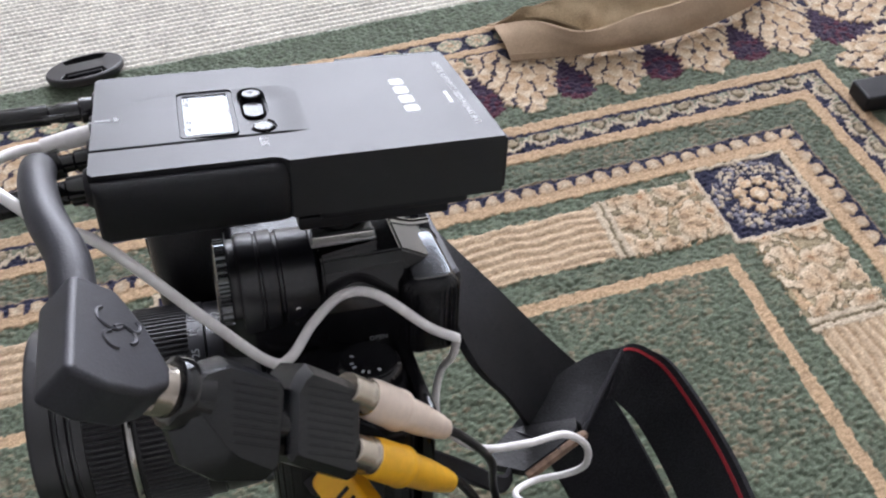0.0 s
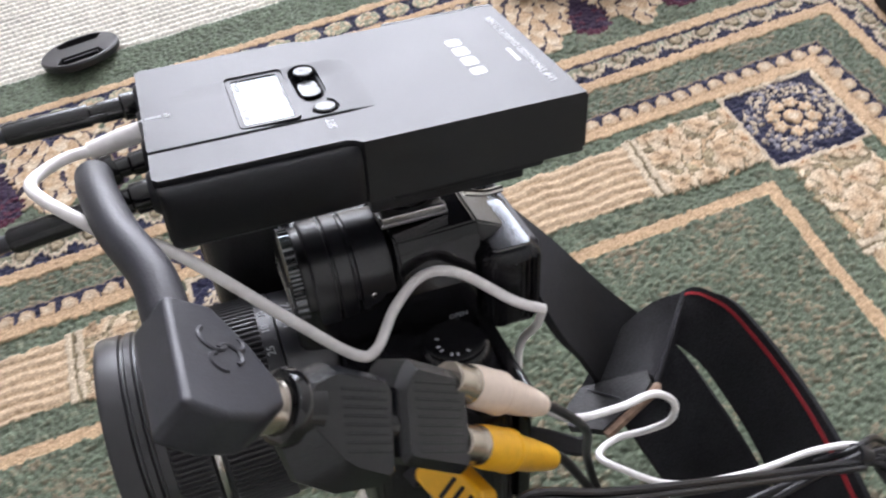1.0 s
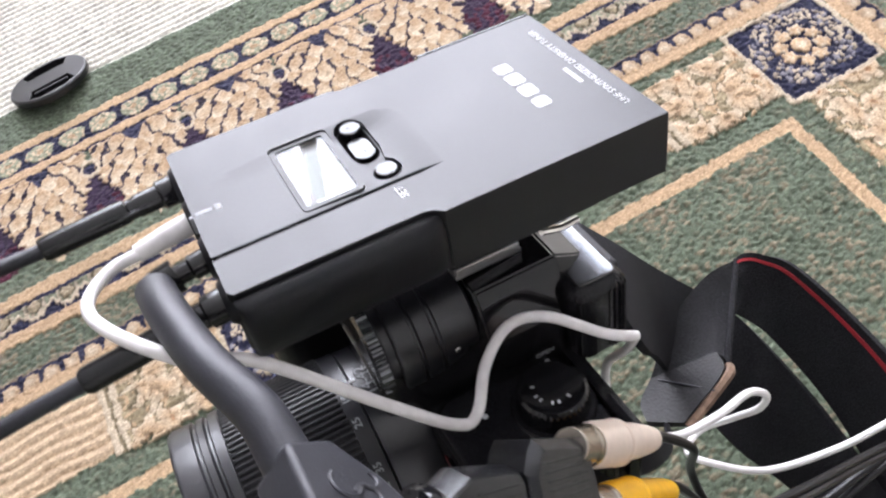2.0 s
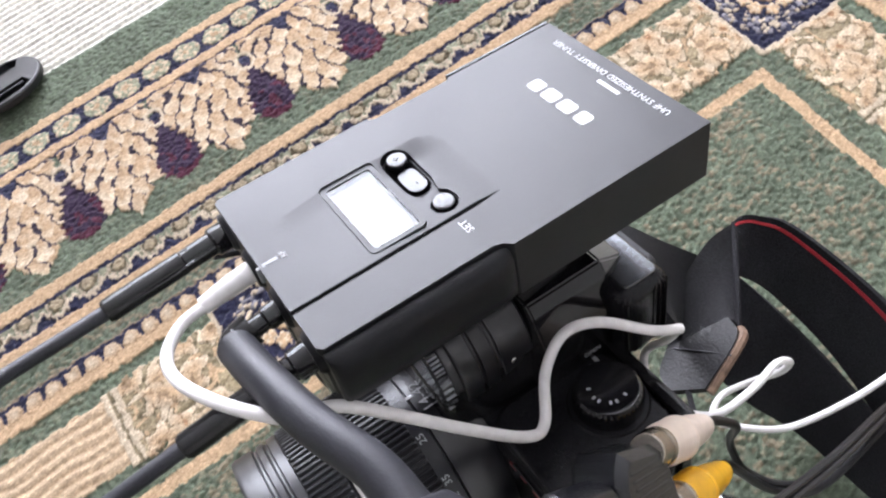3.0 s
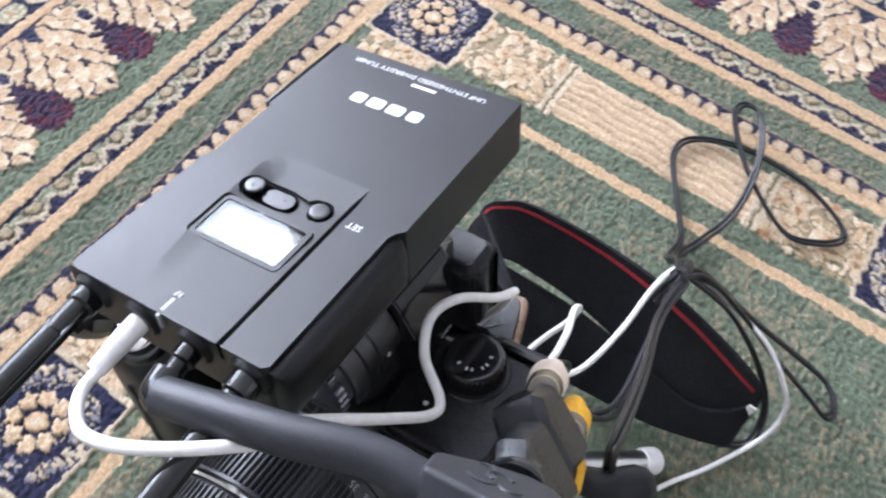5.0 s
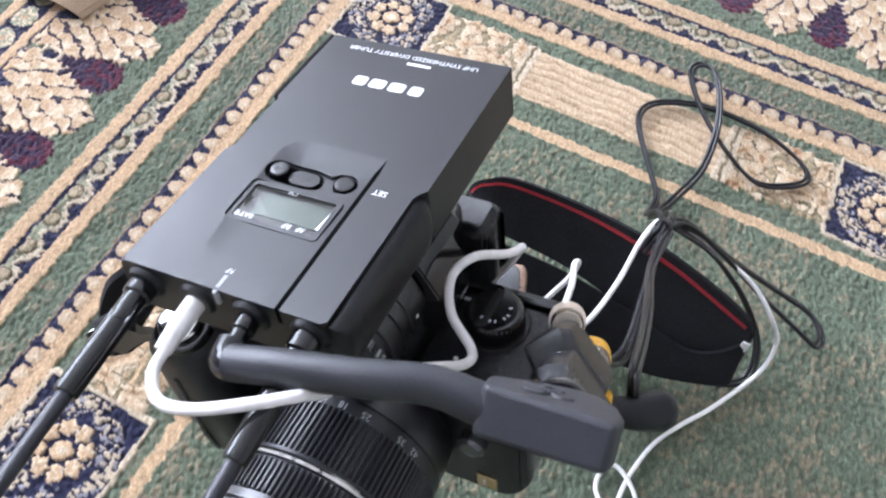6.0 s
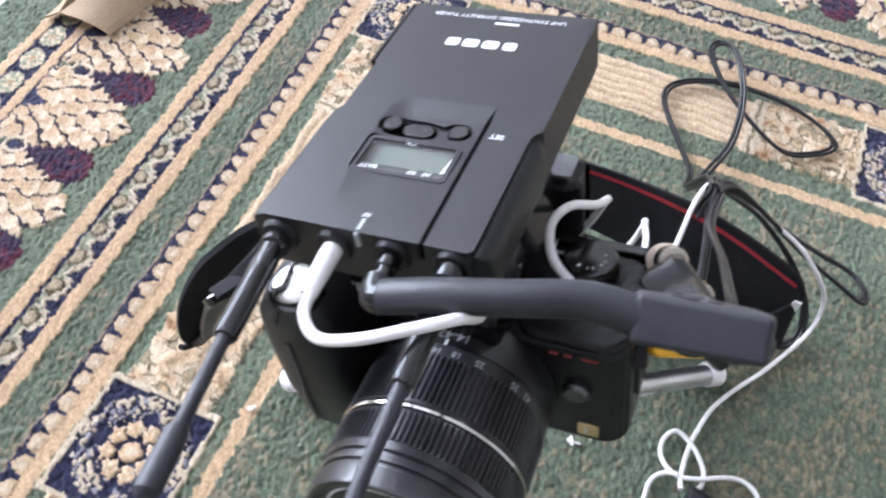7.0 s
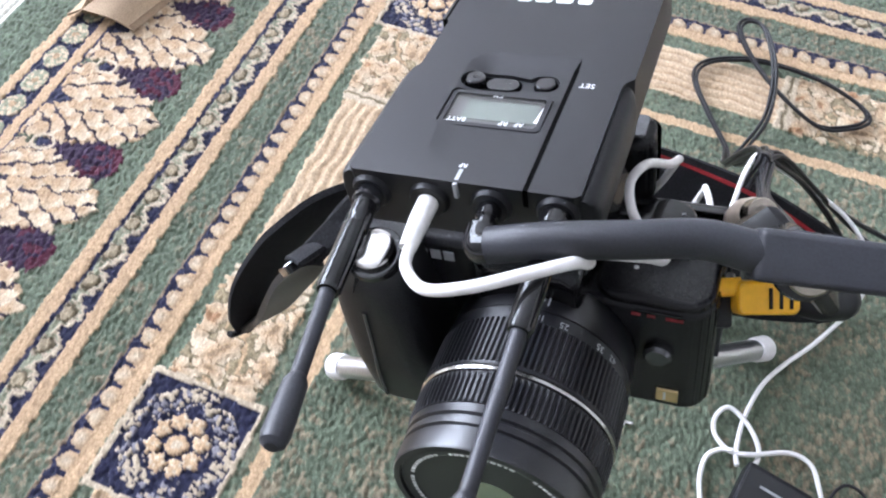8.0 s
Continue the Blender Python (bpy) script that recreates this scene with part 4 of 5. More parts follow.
    # focus dial on the near shoulder
    dm = Matrix.Translation((0.0650, -0.0685, -0.0740))
    part("dial_seat", lathe([(0.0118, -0.001), (0.0120, 0.0020), (0.0112, 0.0032)], dm, 40), BODY, body_thing)
    focus = part("mode_dial", lathe([(0.0098, 0.0030), (0.0100, 0.0036), (0.0099, 0.0078), (0.0094, 0.0092), (0.0086, 0.0100), (0.0074, 0.0102)], dm, ribs=36, rib_depth=0.0003, rib_span=(0.0035, 0.0080)), GLOSS, body_thing, "glossy black dial with white symbols")
    for i in range(6):
        a = radians(150 + i * 27 + 8 * (i % 2))
        part("dial_mark", box((0.0011, 0.0007, 0.0002), dm @ Vector((0.0052 * math.cos(a), 0.0052 * math.sin(a), 0.01025)), 0, Matrix.Rotation(a, 4, "Z")), PRINT_GREY, focus, smooth=False)
    for i, w in enumerate((0.0030, 0.0050, 0.0016)):
        part("printed_bar", box((0.0012, w, 0.0002), (0.0715, -0.0560 - 0.0065 * i, -0.0714)), PRINT_GREY, body_thing, smooth=False)
    lettering("printed_word", "OPEN", Matrix.Translation((0.0712, -0.0547, -0.0680)) @ Matrix.Rotation(radians(90), 4, "X"), 0.0023, PRINT_GREY, body_thing)
    part("index_mark", lathe([(0.0008, 0), (0.0008, 0.0003)], Matrix.Translation((0.0475, -0.0620, -0.0716)), 10), PRINT, body_thing)
    # front details
    part("release_button", lathe([(0.0048, 0), (0.0048, 0.0018), (0.0036, 0.0030), (0.0012, 0.0032)], Matrix.Translation((0.0338, -0.0722, -0.0955)) @ FORWARD, 28), SILVER_GLOSS, body_thing, "domed lens release button")
    part("maker_badge", box((0.0008, 0.0075, 0.0068), (0.0337, -0.0760, -0.1185), 0.0003, steps=1), GOLD, body_thing, "small gold square badge")
    part("badge_stroke", box((0.0003, 0.0008, 0.0040), (0.0331, -0.0752, -0.1185)), PRINT, body_thing, smooth=False)
    for y, w in ((-0.0650, 0.0040), (-0.0698, 0.0036), (-0.0770, 0.0078)):
        part("red_mark", box((0.0003, w * 0.7, 0.0013), (0.0338, y + 0.0004, -0.0780)), RED, body_thing, smooth=False)
    part("front_slot", box((0.0006, 0.0140, 0.0012), (0.0338, -0.0720, -0.0765), 0.0002, steps=1), GLOSS, body_thing)
    for y in (-0.0905, 0.0305):
        part("strap_lug", box((0.0050, 0.0030, 0.0060), (0.0540, y, -0.0790), 0.0010), ALUMINIUM, body_thing)
    part("port_door", box((0.0160, 0.0016, 0.0300), (0.0560, -0.0896, -0.0960), 0.0006), RUBBER, body_thing)


def build_lens():
    axis = (0.0340, -0.0345, -0.0985)
    m = Matrix.Translation(axis) @ FORWARD
    lens = thing("zoom_lens", "black kit zoom lens with ribbed rings and a silver band", "lens", RIG)
    part("rear_barrel", lathe([(0.0290, -0.0010), (0.0304, 0.0010), (0.0311, 0.0080), (0.0313, 0.0138), (0.0306, 0.0142)], m, 64), LENS_BLACK, lens)
    part("zoom_ring", lathe([(0.0306, 0.0140), (0.0316, 0.0146), (0.0316, 0.0192), (0.0321, 0.0196), (0.0322, 0.0360), (0.0318, 0.0364), (0.0317, 0.0374), (0.0312, 0.0378)], m, ribs=104, rib_depth=0.0008, rib_span=(0.0195, 0.0361)), RIBBED, lens)
    part("silver_band", lathe([(0.0312, 0.0376), (0.0320, 0.0380), (0.0324, 0.0388), (0.0321, 0.0396), (0.0312, 0.0400)], m, 72), CHROME, lens, "thin polished silver band")
    part("focus_ring", lathe([(0.0312, 0.0400), (0.0319, 0.0405), (0.0319, 0.0422), (0.0316, 0.0504), (0.0311, 0.0510)], m, ribs=104, rib_depth=0.0008, rib_span=(0.0421, 0.0505)), RIBBED, lens)
    part("front_barrel", lathe([(0.0306, 0.0508), (0.0310, 0.0513), (0.0309, 0.0540), (0.0299, 0.0545), (0.0299, 0.0552), (0.0307, 0.0557), (0.0306, 0.0576), (0.0297, 0.0581), (0.0297, 0.0589), (0.0306, 0.0594), (0.0306, 0.0650), (0.0301, 0.0660), (0.0281, 0.0660), (0.0279, 0.0624), (0.0276, 0.0616), (0.0274, 0.0570), (0.0237, 0.0564)], m, 72), LENS_BLACK, lens)
    part("name_ring", lathe([(0.0280, 0.0640), (0.0279, 0.0650), (0.0268, 0.0652), (0.0166, 0.0618), (0.0152, 0.0584)], m, 64), LENS_BLACK, lens)
    for i in range(62):
        if i in (8, 9, 17, 26, 27, 28, 40, 41, 52):
            continue
        a = radians(-150 + i * 4.4)
        part("name_mark", box((0.0015, 0.0009 + 0.0003 * (i % 3), 0.0002), m @ Vector((0.0246 * math.cos(a), 0.0246 * math.sin(a), 0.06452)), 0, (m.to_3x3() @ Matrix.Rotation(a, 3, "Z")).to_4x4()), PRINT, lens, smooth=False)
    dome = [(0.0156 * math.cos(radians(t)), 0.0606 + 0.0044 * math.sin(radians(t))) for t in range(0, 90, 10)]
    part("front_glass", lathe([(0.0156, 0.0590)] + dome + [(0.0006, 0.0650)], m, 48), COATED, lens, "domed front element with green-tinted coating")
    # focal lengths round the rear barrel, read from above
    for words, deg, size, h in (("14-42", -2, 0.0048, 0.0102), ("14", 4, 0.0032, 0.0173), ("18", -8, 0.0032, 0.0173), ("25", -22, 0.0032, 0.0173), ("35", -46, 0.0032, 0.0173), ("42", -57, 0.0032, 0.0173)):
        spot = m @ Matrix.Rotation(radians(deg), 4, "Z") @ Matrix.Translation((0.0317 if h > 0.015 else 0.0313, 0, h)) @ Matrix(((0, 0, 1, 0), (1, 0, 0, 0), (0, 1, 0, 0), (0, 0, 0, 1)))
        lettering("focal_length", words, spot, size, PRINT_GREY, lens)
    part("index_line", box((0.0003, 0.0009, 0.0022), m @ Matrix.Rotation(radians(1), 4, "Z") @ Vector((0.0315, 0, 0.0136)), 0, m.to_3x3().to_4x4()), PRINT, lens, smooth=False)
    part("mount_dot", lathe([(0.0010, 0), (0.0009, 0.0006)], m @ Matrix.Rotation(radians(-4), 4, "Z") @ Matrix.Translation((0.0303, 0, 0.0012)) @ Matrix.Rotation(radians(90), 4, "Y"), 12), RED, lens, "small red mounting dot")


SILVER_GLOSS = material("silver_gloss", (0.15, 0.155, 0.165), 0.18, 0.8, grain=0.1, stain=0.2)
COATED = material("coated_glass", (0.36, 0.42, 0.30), 0.06, 0.75, coat=1.0, stain=0.2)
build_receiver()
build_camera()
build_lens()

# ---- the tripod ----
def build_tripod():
    top = rig(0.0520, -0.0320, -0.1280)
    tripod = thing("mini_tripod", "small silver tabletop tripod standing on the rug", "tripod")
    head = aim(top - Vector((0, 0, 0.034)), top)
    part("head_plate", lathe([(0.0150, -0.0030), (0.0160, -0.0020), (0.0160, 0.0010), (0.0150, 0.0018)], Matrix.Translation(top) @ RIG.to_3x3().to_4x4(), 32), CASE_DARK, tripod)
    part("ball_head", lathe([(0.0080, 0.0), (0.0095, 0.0030), (0.0095, 0.0140), (0.0070, 0.0180), (0.0060, 0.0300)], head, 28), ALUMINIUM, tripod)
    hub = top - Vector((0, 0, 0.038))
    part("hub", lathe([(0.0090, 0.0), (0.0120, 0.0030), (0.0120, 0.0110), (0.0090, 0.0140)], Matrix.Translation(hub - Vector((0, 0, 0.004))), 28), CASE_DARK, tripod)
    for foot in ((0.1000, 0.0170, 0.0060), (-0.0020, 0.2400, 0.0060), (-0.1180, 0.0900, 0.0060)):
        foot = Vector(foot)
        m = aim(hub, foot)
        n = (foot - hub).length
        leg = part("leg", lathe([(0.0072, 0.004), (0.0076, 0.006), (0.0076, n * 0.50), (0.0070, n * 0.51)], m, 24), ALUMINIUM, tripod, "satin silver tubular leg")
        part("collar", lathe([(0.0082, n * 0.49), (0.0086, n * 0.495), (0.0086, n * 0.545), (0.0080, n * 0.55)], m, 24), ALUMINIUM, leg)
        part("lower_tube", lathe([(0.0060, n * 0.50), (0.0060, n * 0.95)], m, 20), ALUMINIUM, leg)
        part("foot_cap", lathe([(0.0066, n * 0.93), (0.0072, n * 0.94), (0.0074, n * 0.99), (0.0050, n)], m, 20), WHITE_PVC, leg)


build_tripod()

# ---- plugs, adapters and cables on the rig ----
K = Vector((0.66, 0.21, -0.72)).normalized()            # the way the adapters point
V = Vector((-0.14, -0.57, -0.81))
V = (V - K * V.dot(K)).normalized()


def frame_at(p, x, y):
    """A frame at p with its x and y axes."""
    x = Vector(x).normalized()
    y = (Vector(y) - x * Vector(y).dot(x)).normalized()
    z = x.cross(y)
    return Matrix(((x[0], y[0], z[0], p[0]), (x[1], y[1], z[1], p[1]), (x[2], y[2], z[2], p[2]), (0, 0, 0, 1)))


SOCKETS = Vector((0.0616, -0.0978, -0.0610))            # between the two plugs
BLOCK = Vector((-0.0012, -0.0966, 0.0002))             # the raised corner of the moulded block
JOINT = Vector((0.0140, -0.1082, -0.0262))              # where block and splitter meet


def build_audio_lead():
    lead = thing("audio_lead", "thick black audio lead with a right-angled plug and moulded block", "cable", RIG)
    part("plug", lathe([(0.0030, -0.001), (0.0030, 0.0040), (0.0024, 0.0046), (0.0024, 0.0100)], aim((-0.0005, -0.0354, -0.0062), (-0.0122, -0.0362, -0.0072)), 20), GLOSS, lead)
    part("elbow", tube([(-0.0080, -0.0358, -0.0066), (-0.0118, -0.0362, -0.0072), (-0.0132, -0.0376, -0.0070), (-0.0134, -0.0410, -0.0060)], 0.0040, 16), GLOSS, lead)
    part("cord", tube([(-0.0134, -0.0392, -0.0058), (-0.0120, -0.0520, -0.0030), (-0.0085, -0.0700, -0.0022), (-0.0034, -0.0850, -0.0038), (-0.0020, -0.0960, -0.0068), (-0.0008, -0.1010, -0.0086)], [0.0044, 0.0044, 0.0044, 0.0045, 0.0048, 0.0050], 20, 10), RUBBER, lead, "thick grey-black rubber cord")
    bm4 = frame_at(BLOCK, (0.70, 0.0, -0.71), (0.04, -1.0, -0.03))
    block = bmesh.new()
    outline = [(0.0000, 0.0000), (0.0105, -0.0022), (0.0185, 0.0062), (0.0236, 0.0150), (0.0234, 0.0205), (0.0176, 0.0262), (0.0092, 0.0290), (0.0008, 0.0285)]
    prism(outline, 0.0, 0.0108, 0.0016, 3, bm=block)
    for v in block.verts:
        if v.co.y < 0.008 and v.co.z > 0.008:
            v.co.z += 0.0008
    bmesh.ops.transform(block, matrix=bm4, verts=block.verts[:])
    block_ob = part("moulded_block", block, RUBBER, lead, "chunky moulded rubber connector block")
    # raised moulded mark, worn curved ridges
    for i, (x, y, r, a0, a1) in enumerate(((0.0090, 0.0090, 0.0030, 20, 230), (0.0125, 0.0120, 0.0026, 200, 420), (0.0100, 0.0150, 0.0022, 60, 250), (0.0140, 0.0080, 0.0020, -60, 120))):
        for z in (0.0, 0.0108):
            ridge = tube([bm4 @ Vector((p, q, z)) for p, q in arc(x, y, r, a0, a1, 6)], 0.0005, 6, 4)
            part("moulded_mark", ridge, RUBBER, block_ob)
    part("metal_collar", lathe([(0.0050, -0.0060), (0.0056, -0.0054), (0.0056, -0.0020), (0.0058, -0.0016), (0.0058, -0.0006), (0.0050, -0.0002)], aim(JOINT, SOCKETS), 32), NICKEL, block_ob, "shiny metal collar")


def build_splitter():
    split = thing("splitter_adapter", "black moulded twin-socket audio splitter", "adapter", RIG)
    part("neck", lathe([(0.0060, -0.0014), (0.0076, -0.0008), (0.0082, 0.0008), (0.0078, 0.0024), (0.0064, 0.0032), (0.0066, 0.0070)], aim(JOINT, SOCKETS), 32), GLOSS, split)
    flat = frame_at(SOCKETS, SOCKETS - JOINT, V)
    outer = [(-0.0590, -0.0040), (-0.0572, -0.0064), (-0.0508, -0.0094), (-0.0360, -0.0076), (-0.0342, -0.0050), (-0.0318, 0.0140), (-0.0336, 0.0162), (-0.0452, 0.0173), (-0.0548, 0.0146), (-0.0600, 0.0070)]
    face = [(-0.0572, -0.0030), (-0.0560, -0.0050), (-0.0504, -0.0076), (-0.0366, -0.0062), (-0.0352, -0.0044), (-0.0330, 0.0128), (-0.0344, 0.0140), (-0.0436, 0.0120), (-0.0470, 0.0104), (-0.0574, 0.0022)]
    first = loft([(shrink(outer, 0.12), 0.0030), (outer, 0.0018), (outer, -0.0006), (face, -0.0050), (shrink(face, 0.05), -0.0055)])
    bmesh.ops.transform(first, matrix=flat, verts=first.verts[:])
    first = part("tapered_body", first, SPLITTER, split, sharp=25)
    outer = [(-0.0332, -0.0050), (-0.0316, -0.0092), (-0.0296, -0.0116), (-0.0128, -0.0094), (-0.0118, -0.0080), (-0.0082, 0.0108), (-0.0088, 0.0126), (-0.0112, 0.0140), (-0.0286, 0.0116), (-0.0304, 0.0100)]
    face = [(-0.0318, -0.0044), (-0.0304, -0.0080), (-0.0286, -0.0098), (-0.0136, -0.0080), (-0.0130, -0.0070), (-0.0096, 0.0104), (-0.0102, 0.0116), (-0.0118, 0.0122), (-0.0282, 0.0100), (-0.0294, 0.0088)]
    upper = [(x, min(y, 0.0030)) for x, y in outer]
    second = loft([(shrink(upper, 0.10), 0.0084), (upper, 0.0070), (outer, 0.0016), (outer, -0.0034), (face, -0.0052), (shrink(face, 0.05), -0.0056)])
    bmesh.ops.transform(second, matrix=flat, verts=second.verts[:])
    body = part("socket_block", second, SPLITTER, split, sharp=25)
    part("bridge", lathe([(0.0052, -0.001), (0.0052, 0.008)], flat @ Matrix.Translation((-0.0370, 0.0030, 0.0010)) @ Matrix.Rotation(radians(90), 4, "Y"), 24), GLOSS, split)
    for i in range(9):
        rib = box((0.0140, 0.0006, 0.0004), (-0.0222 + 0.0004 * i, -0.0066 + 0.0019 * i, -0.0056), 0.00015, steps=1)
        bmesh.ops.transform(rib, matrix=flat, verts=rib.verts[:])
        part("grip_rib", rib, SPLITTER, body)
    for i in range(8):
        rib = box((0.0120, 0.0006, 0.0004), (-0.0432 + 0.0004 * i, -0.0042 + 0.0018 * i, -0.0055), 0.00015, steps=1)
        bmesh.ops.transform(rib, matrix=flat, verts=rib.verts[:])
        part("grip_rib", rib, SPLITTER, first)


def build_plug(name, label, start, tip, mat, cable_points):
    plug = thing(name, label, "plug", RIG)
    start, tip = Vector(start), Vector(tip)
    n, m = (tip - start).length, aim(start, tip)
    part("metal_collar", lathe([(0.0042, -0.0130), (0.0046, -0.0124), (0.0046, -0.0070), (0.0050, -0.0064), (0.0050, -0.0048), (0.0044, -0.0040)], m, 28), NICKEL, plug, "shiny metal collar")
    sleeve = part("sleeve", lathe([(0.0044, -0.0050), (0.0051, -0.0044), (0.0055, -0.0010), (0.0056, 0.0070), (0.0055, 0.0100), (0.0047, 0.0124), (0.0045, n * 0.60), (0.0037, n * 0.86), (0.0031, n - 0.001), (0.0018, n)], m, 28), mat, plug)
    part("sleeve_ridge", lathe([(0.0054, 0.0078), (0.0058, 0.0084), (0.0058, 0.0096), (0.0054, 0.0102)], m, 28), mat, sleeve)
    part("cord", tube(cable_points, 0.0014, 10, 8), CABLE_BLACK, plug, "thin black cord")


build_audio_lead()
build_splitter()


def local(p):
    """A place of the room in the rig's frame."""
    return RIG.inverted() @ Vector(p)


WHITE_TIP, YELLOW_TIP = Vector((0.0832, -0.0872, -0.0788)), Vector((0.0824, -0.0960, -0.0915))
KNOT = Vector((0.1400, 0.0600, 0.1080))
build_plug("white_plug", "ivory-white phono plug in the splitter", WHITE_TIP - K * 0.0330, WHITE_TIP, IVORY,
           [WHITE_TIP - K * 0.002, WHITE_TIP + K * 0.009, Vector((0.0985, -0.0862, -0.0975)), Vector((0.1030, -0.0815, -0.1190)), local((0.0440, 0.0700, 0.1360)), local((0.0540, 0.0600, 0.1235)), local((0.0680, 0.0550, 0.1190)), local((0.0980, 0.0570, 0.1180)), local(KNOT - Vector((0.004, 0, 0.004)))])
build_plug("yellow_plug", "bright yellow phono plug in the splitter", YELLOW_TIP - K * 0.0340, YELLOW_TIP, YELLOW,
           [YELLOW_TIP - K * 0.002, YELLOW_TIP + K * 0.008, local((0.0470, 0.0600, 0.1350)), local((0.0660, 0.0520, 0.1150)), local((0.1000, 0.0550, 0.1160)), local(KNOT)])


SIDE = Vector((0.0045, 0.0015, -0.0055))


def build_side_plug():
    plug = thing("yellow_side_plug", "yellow slotted right-angled plug in the camera's side socket", "plug", RIG)
    along, down = Vector((0.0070, -0.0183, -0.0029)), Vector((-0.0038, -0.0008, -0.0038))
    m = frame_at(SIDE + Vector((0.0474, -0.1029, -0.0751)), along, down)
    body = prism(rounded(-0.0099, 0.0099, -0.0054, 0.0054, 0.0024), -0.0045, 0.0045, 0.0012, 3)
    bmesh.ops.transform(body, matrix=m, verts=body.verts[:])
    sleeve = part("sleeve", body, YELLOW, plug)
    for i in range(3):
        slot = box((0.0011, 0.0066, 0.0016), (0.0004 + 0.0032 * i, 0.0002, -0.0042), 0.0002, steps=1)
        bmesh.ops.transform(slot, matrix=m, verts=slot.verts[:])
        part("slot", slot, CASE_DARK, sleeve)
    part("arm", tube([SIDE + Vector(p) for p in ((0.0418, -0.0788, -0.0740), (0.0424, -0.0812, -0.0722), (0.0440, -0.0860, -0.0714), (0.0470, -0.0955, -0.0716))], 0.0031, 14), YELLOW, plug)
    head = box((0.0100, 0.0112, 0.0090), (0, 0, 0), 0.0016)
    bmesh.ops.transform(head, matrix=frame_at(SIDE + Vector((0.0430, -0.0885, -0.0805)), along, down), verts=head.verts[:])
    part("port_plug", head, CASE_DARK, plug)
    boot = [Vector((0.0545, -0.1095, -0.0830)), Vector((0.0570, -0.1170, -0.0850)), Vector((0.0640, -0.1240, -0.0900)), Vector((0.0660, -0.1262, -0.0920))]
    part("boot", tube(boot, [0.0040, 0.0056, 0.0068, 0.0058], 16), CASE_DARK, plug, "black moulded cable boot")
    for s in (-0.0011, 0.0011):
        way = [Vector((0.0600, -0.1165, -0.0840)), Vector((0.0660, -0.1150, -0.0760)), Vector((0.0900, -0.1120, -0.0920)), Vector((0.1221, -0.1070, -0.1115)), Vector((0.1720, -0.0975, -0.1430)), local(KNOT + Vector((0.002, -0.004, 0)))]
        part("cord", tube([q + Vector((s, s, 0)) for q in way], 0.0012, 8), CABLE_BLACK, plug)


build_side_plug()


def build_white_cable():
    cable = thing("white_cable", "white audio cable running from the receiver down to the rug", "cable")
    boot = [rig(-0.0005, -0.0192, -0.0068), rig(-0.0070, -0.0188, -0.0080), rig(-0.0150, -0.0186, -0.0096)]
    part("boot", tube(boot, [0.0028, 0.0027, 0.0022], 14), WHITE_PVC, cable, "white moulded plug sleeve")
    run = [rig(-0.0130, -0.0190, -0.0092), rig(-0.0212, -0.0208, -0.0092), rig(-0.0272, -0.0278, -0.0085), rig(-0.0274, -0.0390, -0.0050), rig(-0.0228, -0.0515, -0.0024), rig(-0.0160, -0.0600, -0.0040), rig(-0.0095, -0.0615, -0.0105), rig(0.0000, -0.0600, -0.0175),
           rig(0.0228, -0.0690, -0.0402), rig(0.0362, -0.0718, -0.0545), rig(0.0424, -0.0708, -0.0558), rig(0.0509, -0.0605, -0.0530), rig(0.0603, -0.0570, -0.0475), rig(0.0697, -0.0605, -0.0468), rig(0.0839, -0.0655, -0.0578), rig(0.0927, -0.0675, -0.0626)]
    part("lead", tube(run, 0.0015, 12, 10), WHITE_PVC, cable)
    drop = [rig(0.0925, -0.0670, -0.0632), rig(0.0932, -0.0620, -0.0740), rig(0.0920, -0.0540, -0.0880), rig(0.0890, -0.0590, -0.0960), rig(0.0880, -0.0700, -0.0960), (0.0380, 0.0850, 0.1740), (0.0545, 0.0850, 0.1680), (0.0690, 0.0880, 0.1610), (0.0775, 0.0875, 0.1490), (0.0795, 0.0895, 0.1300), (0.0750, 0.0950, 0.1140), (0.0640, 0.0985, 0.1080), (0.0540, 0.0930, 0.1140), (0.0580, 0.0850, 0.1160), (0.0750, 0.0745, 0.1090), (0.1030, 0.0690, 0.1060), (0.1290, 0.0670, 0.1080), (0.1460, 0.0630, 0.1060),
            (0.1560, 0.0560, 0.0940), (0.1700, 0.0330, 0.0700), (0.1700, 0.0020, 0.0540), (0.1615, -0.0180, 0.0400), (0.1590, -0.0275, 0.0220), (0.1440, -0.0255, 0.0095), (0.1145, -0.0091, 0.0050), (0.0960, 0.0040, 0.0040), (0.0789, 0.0138, 0.0035), (0.0600, 0.0190, 0.0032), (0.0478, 0.0205, 0.0032), (0.0340, 0.0205, 0.0040), (0.0250, 0.0195, 0.0080)]
    part("lead", tube(drop, 0.0013, 10, 8), WHITE_PVC, cable)
    loops = [(0.0270, 0.0130, 0.0080), (0.0330, 0.0090, 0.0040), (0.0420, 0.0100, 0.0034), (0.0520, 0.0180, 0.0040), (0.0572, 0.0290, 0.0048), (0.0500, 0.0345, 0.0034), (0.0400, 0.0330, 0.0034), (0.0330, 0.0240, 0.0048), (0.0345, 0.0130, 0.0062), (0.0440, -0.0060, 0.0036), (0.0420, -0.0180, 0.0032), (0.0296, -0.0244, 0.0032), (0.0120, -0.0300, 0.0032)]
    part("lead", tube(loops, 0.0013, 10, 8), WHITE_PVC, cable)
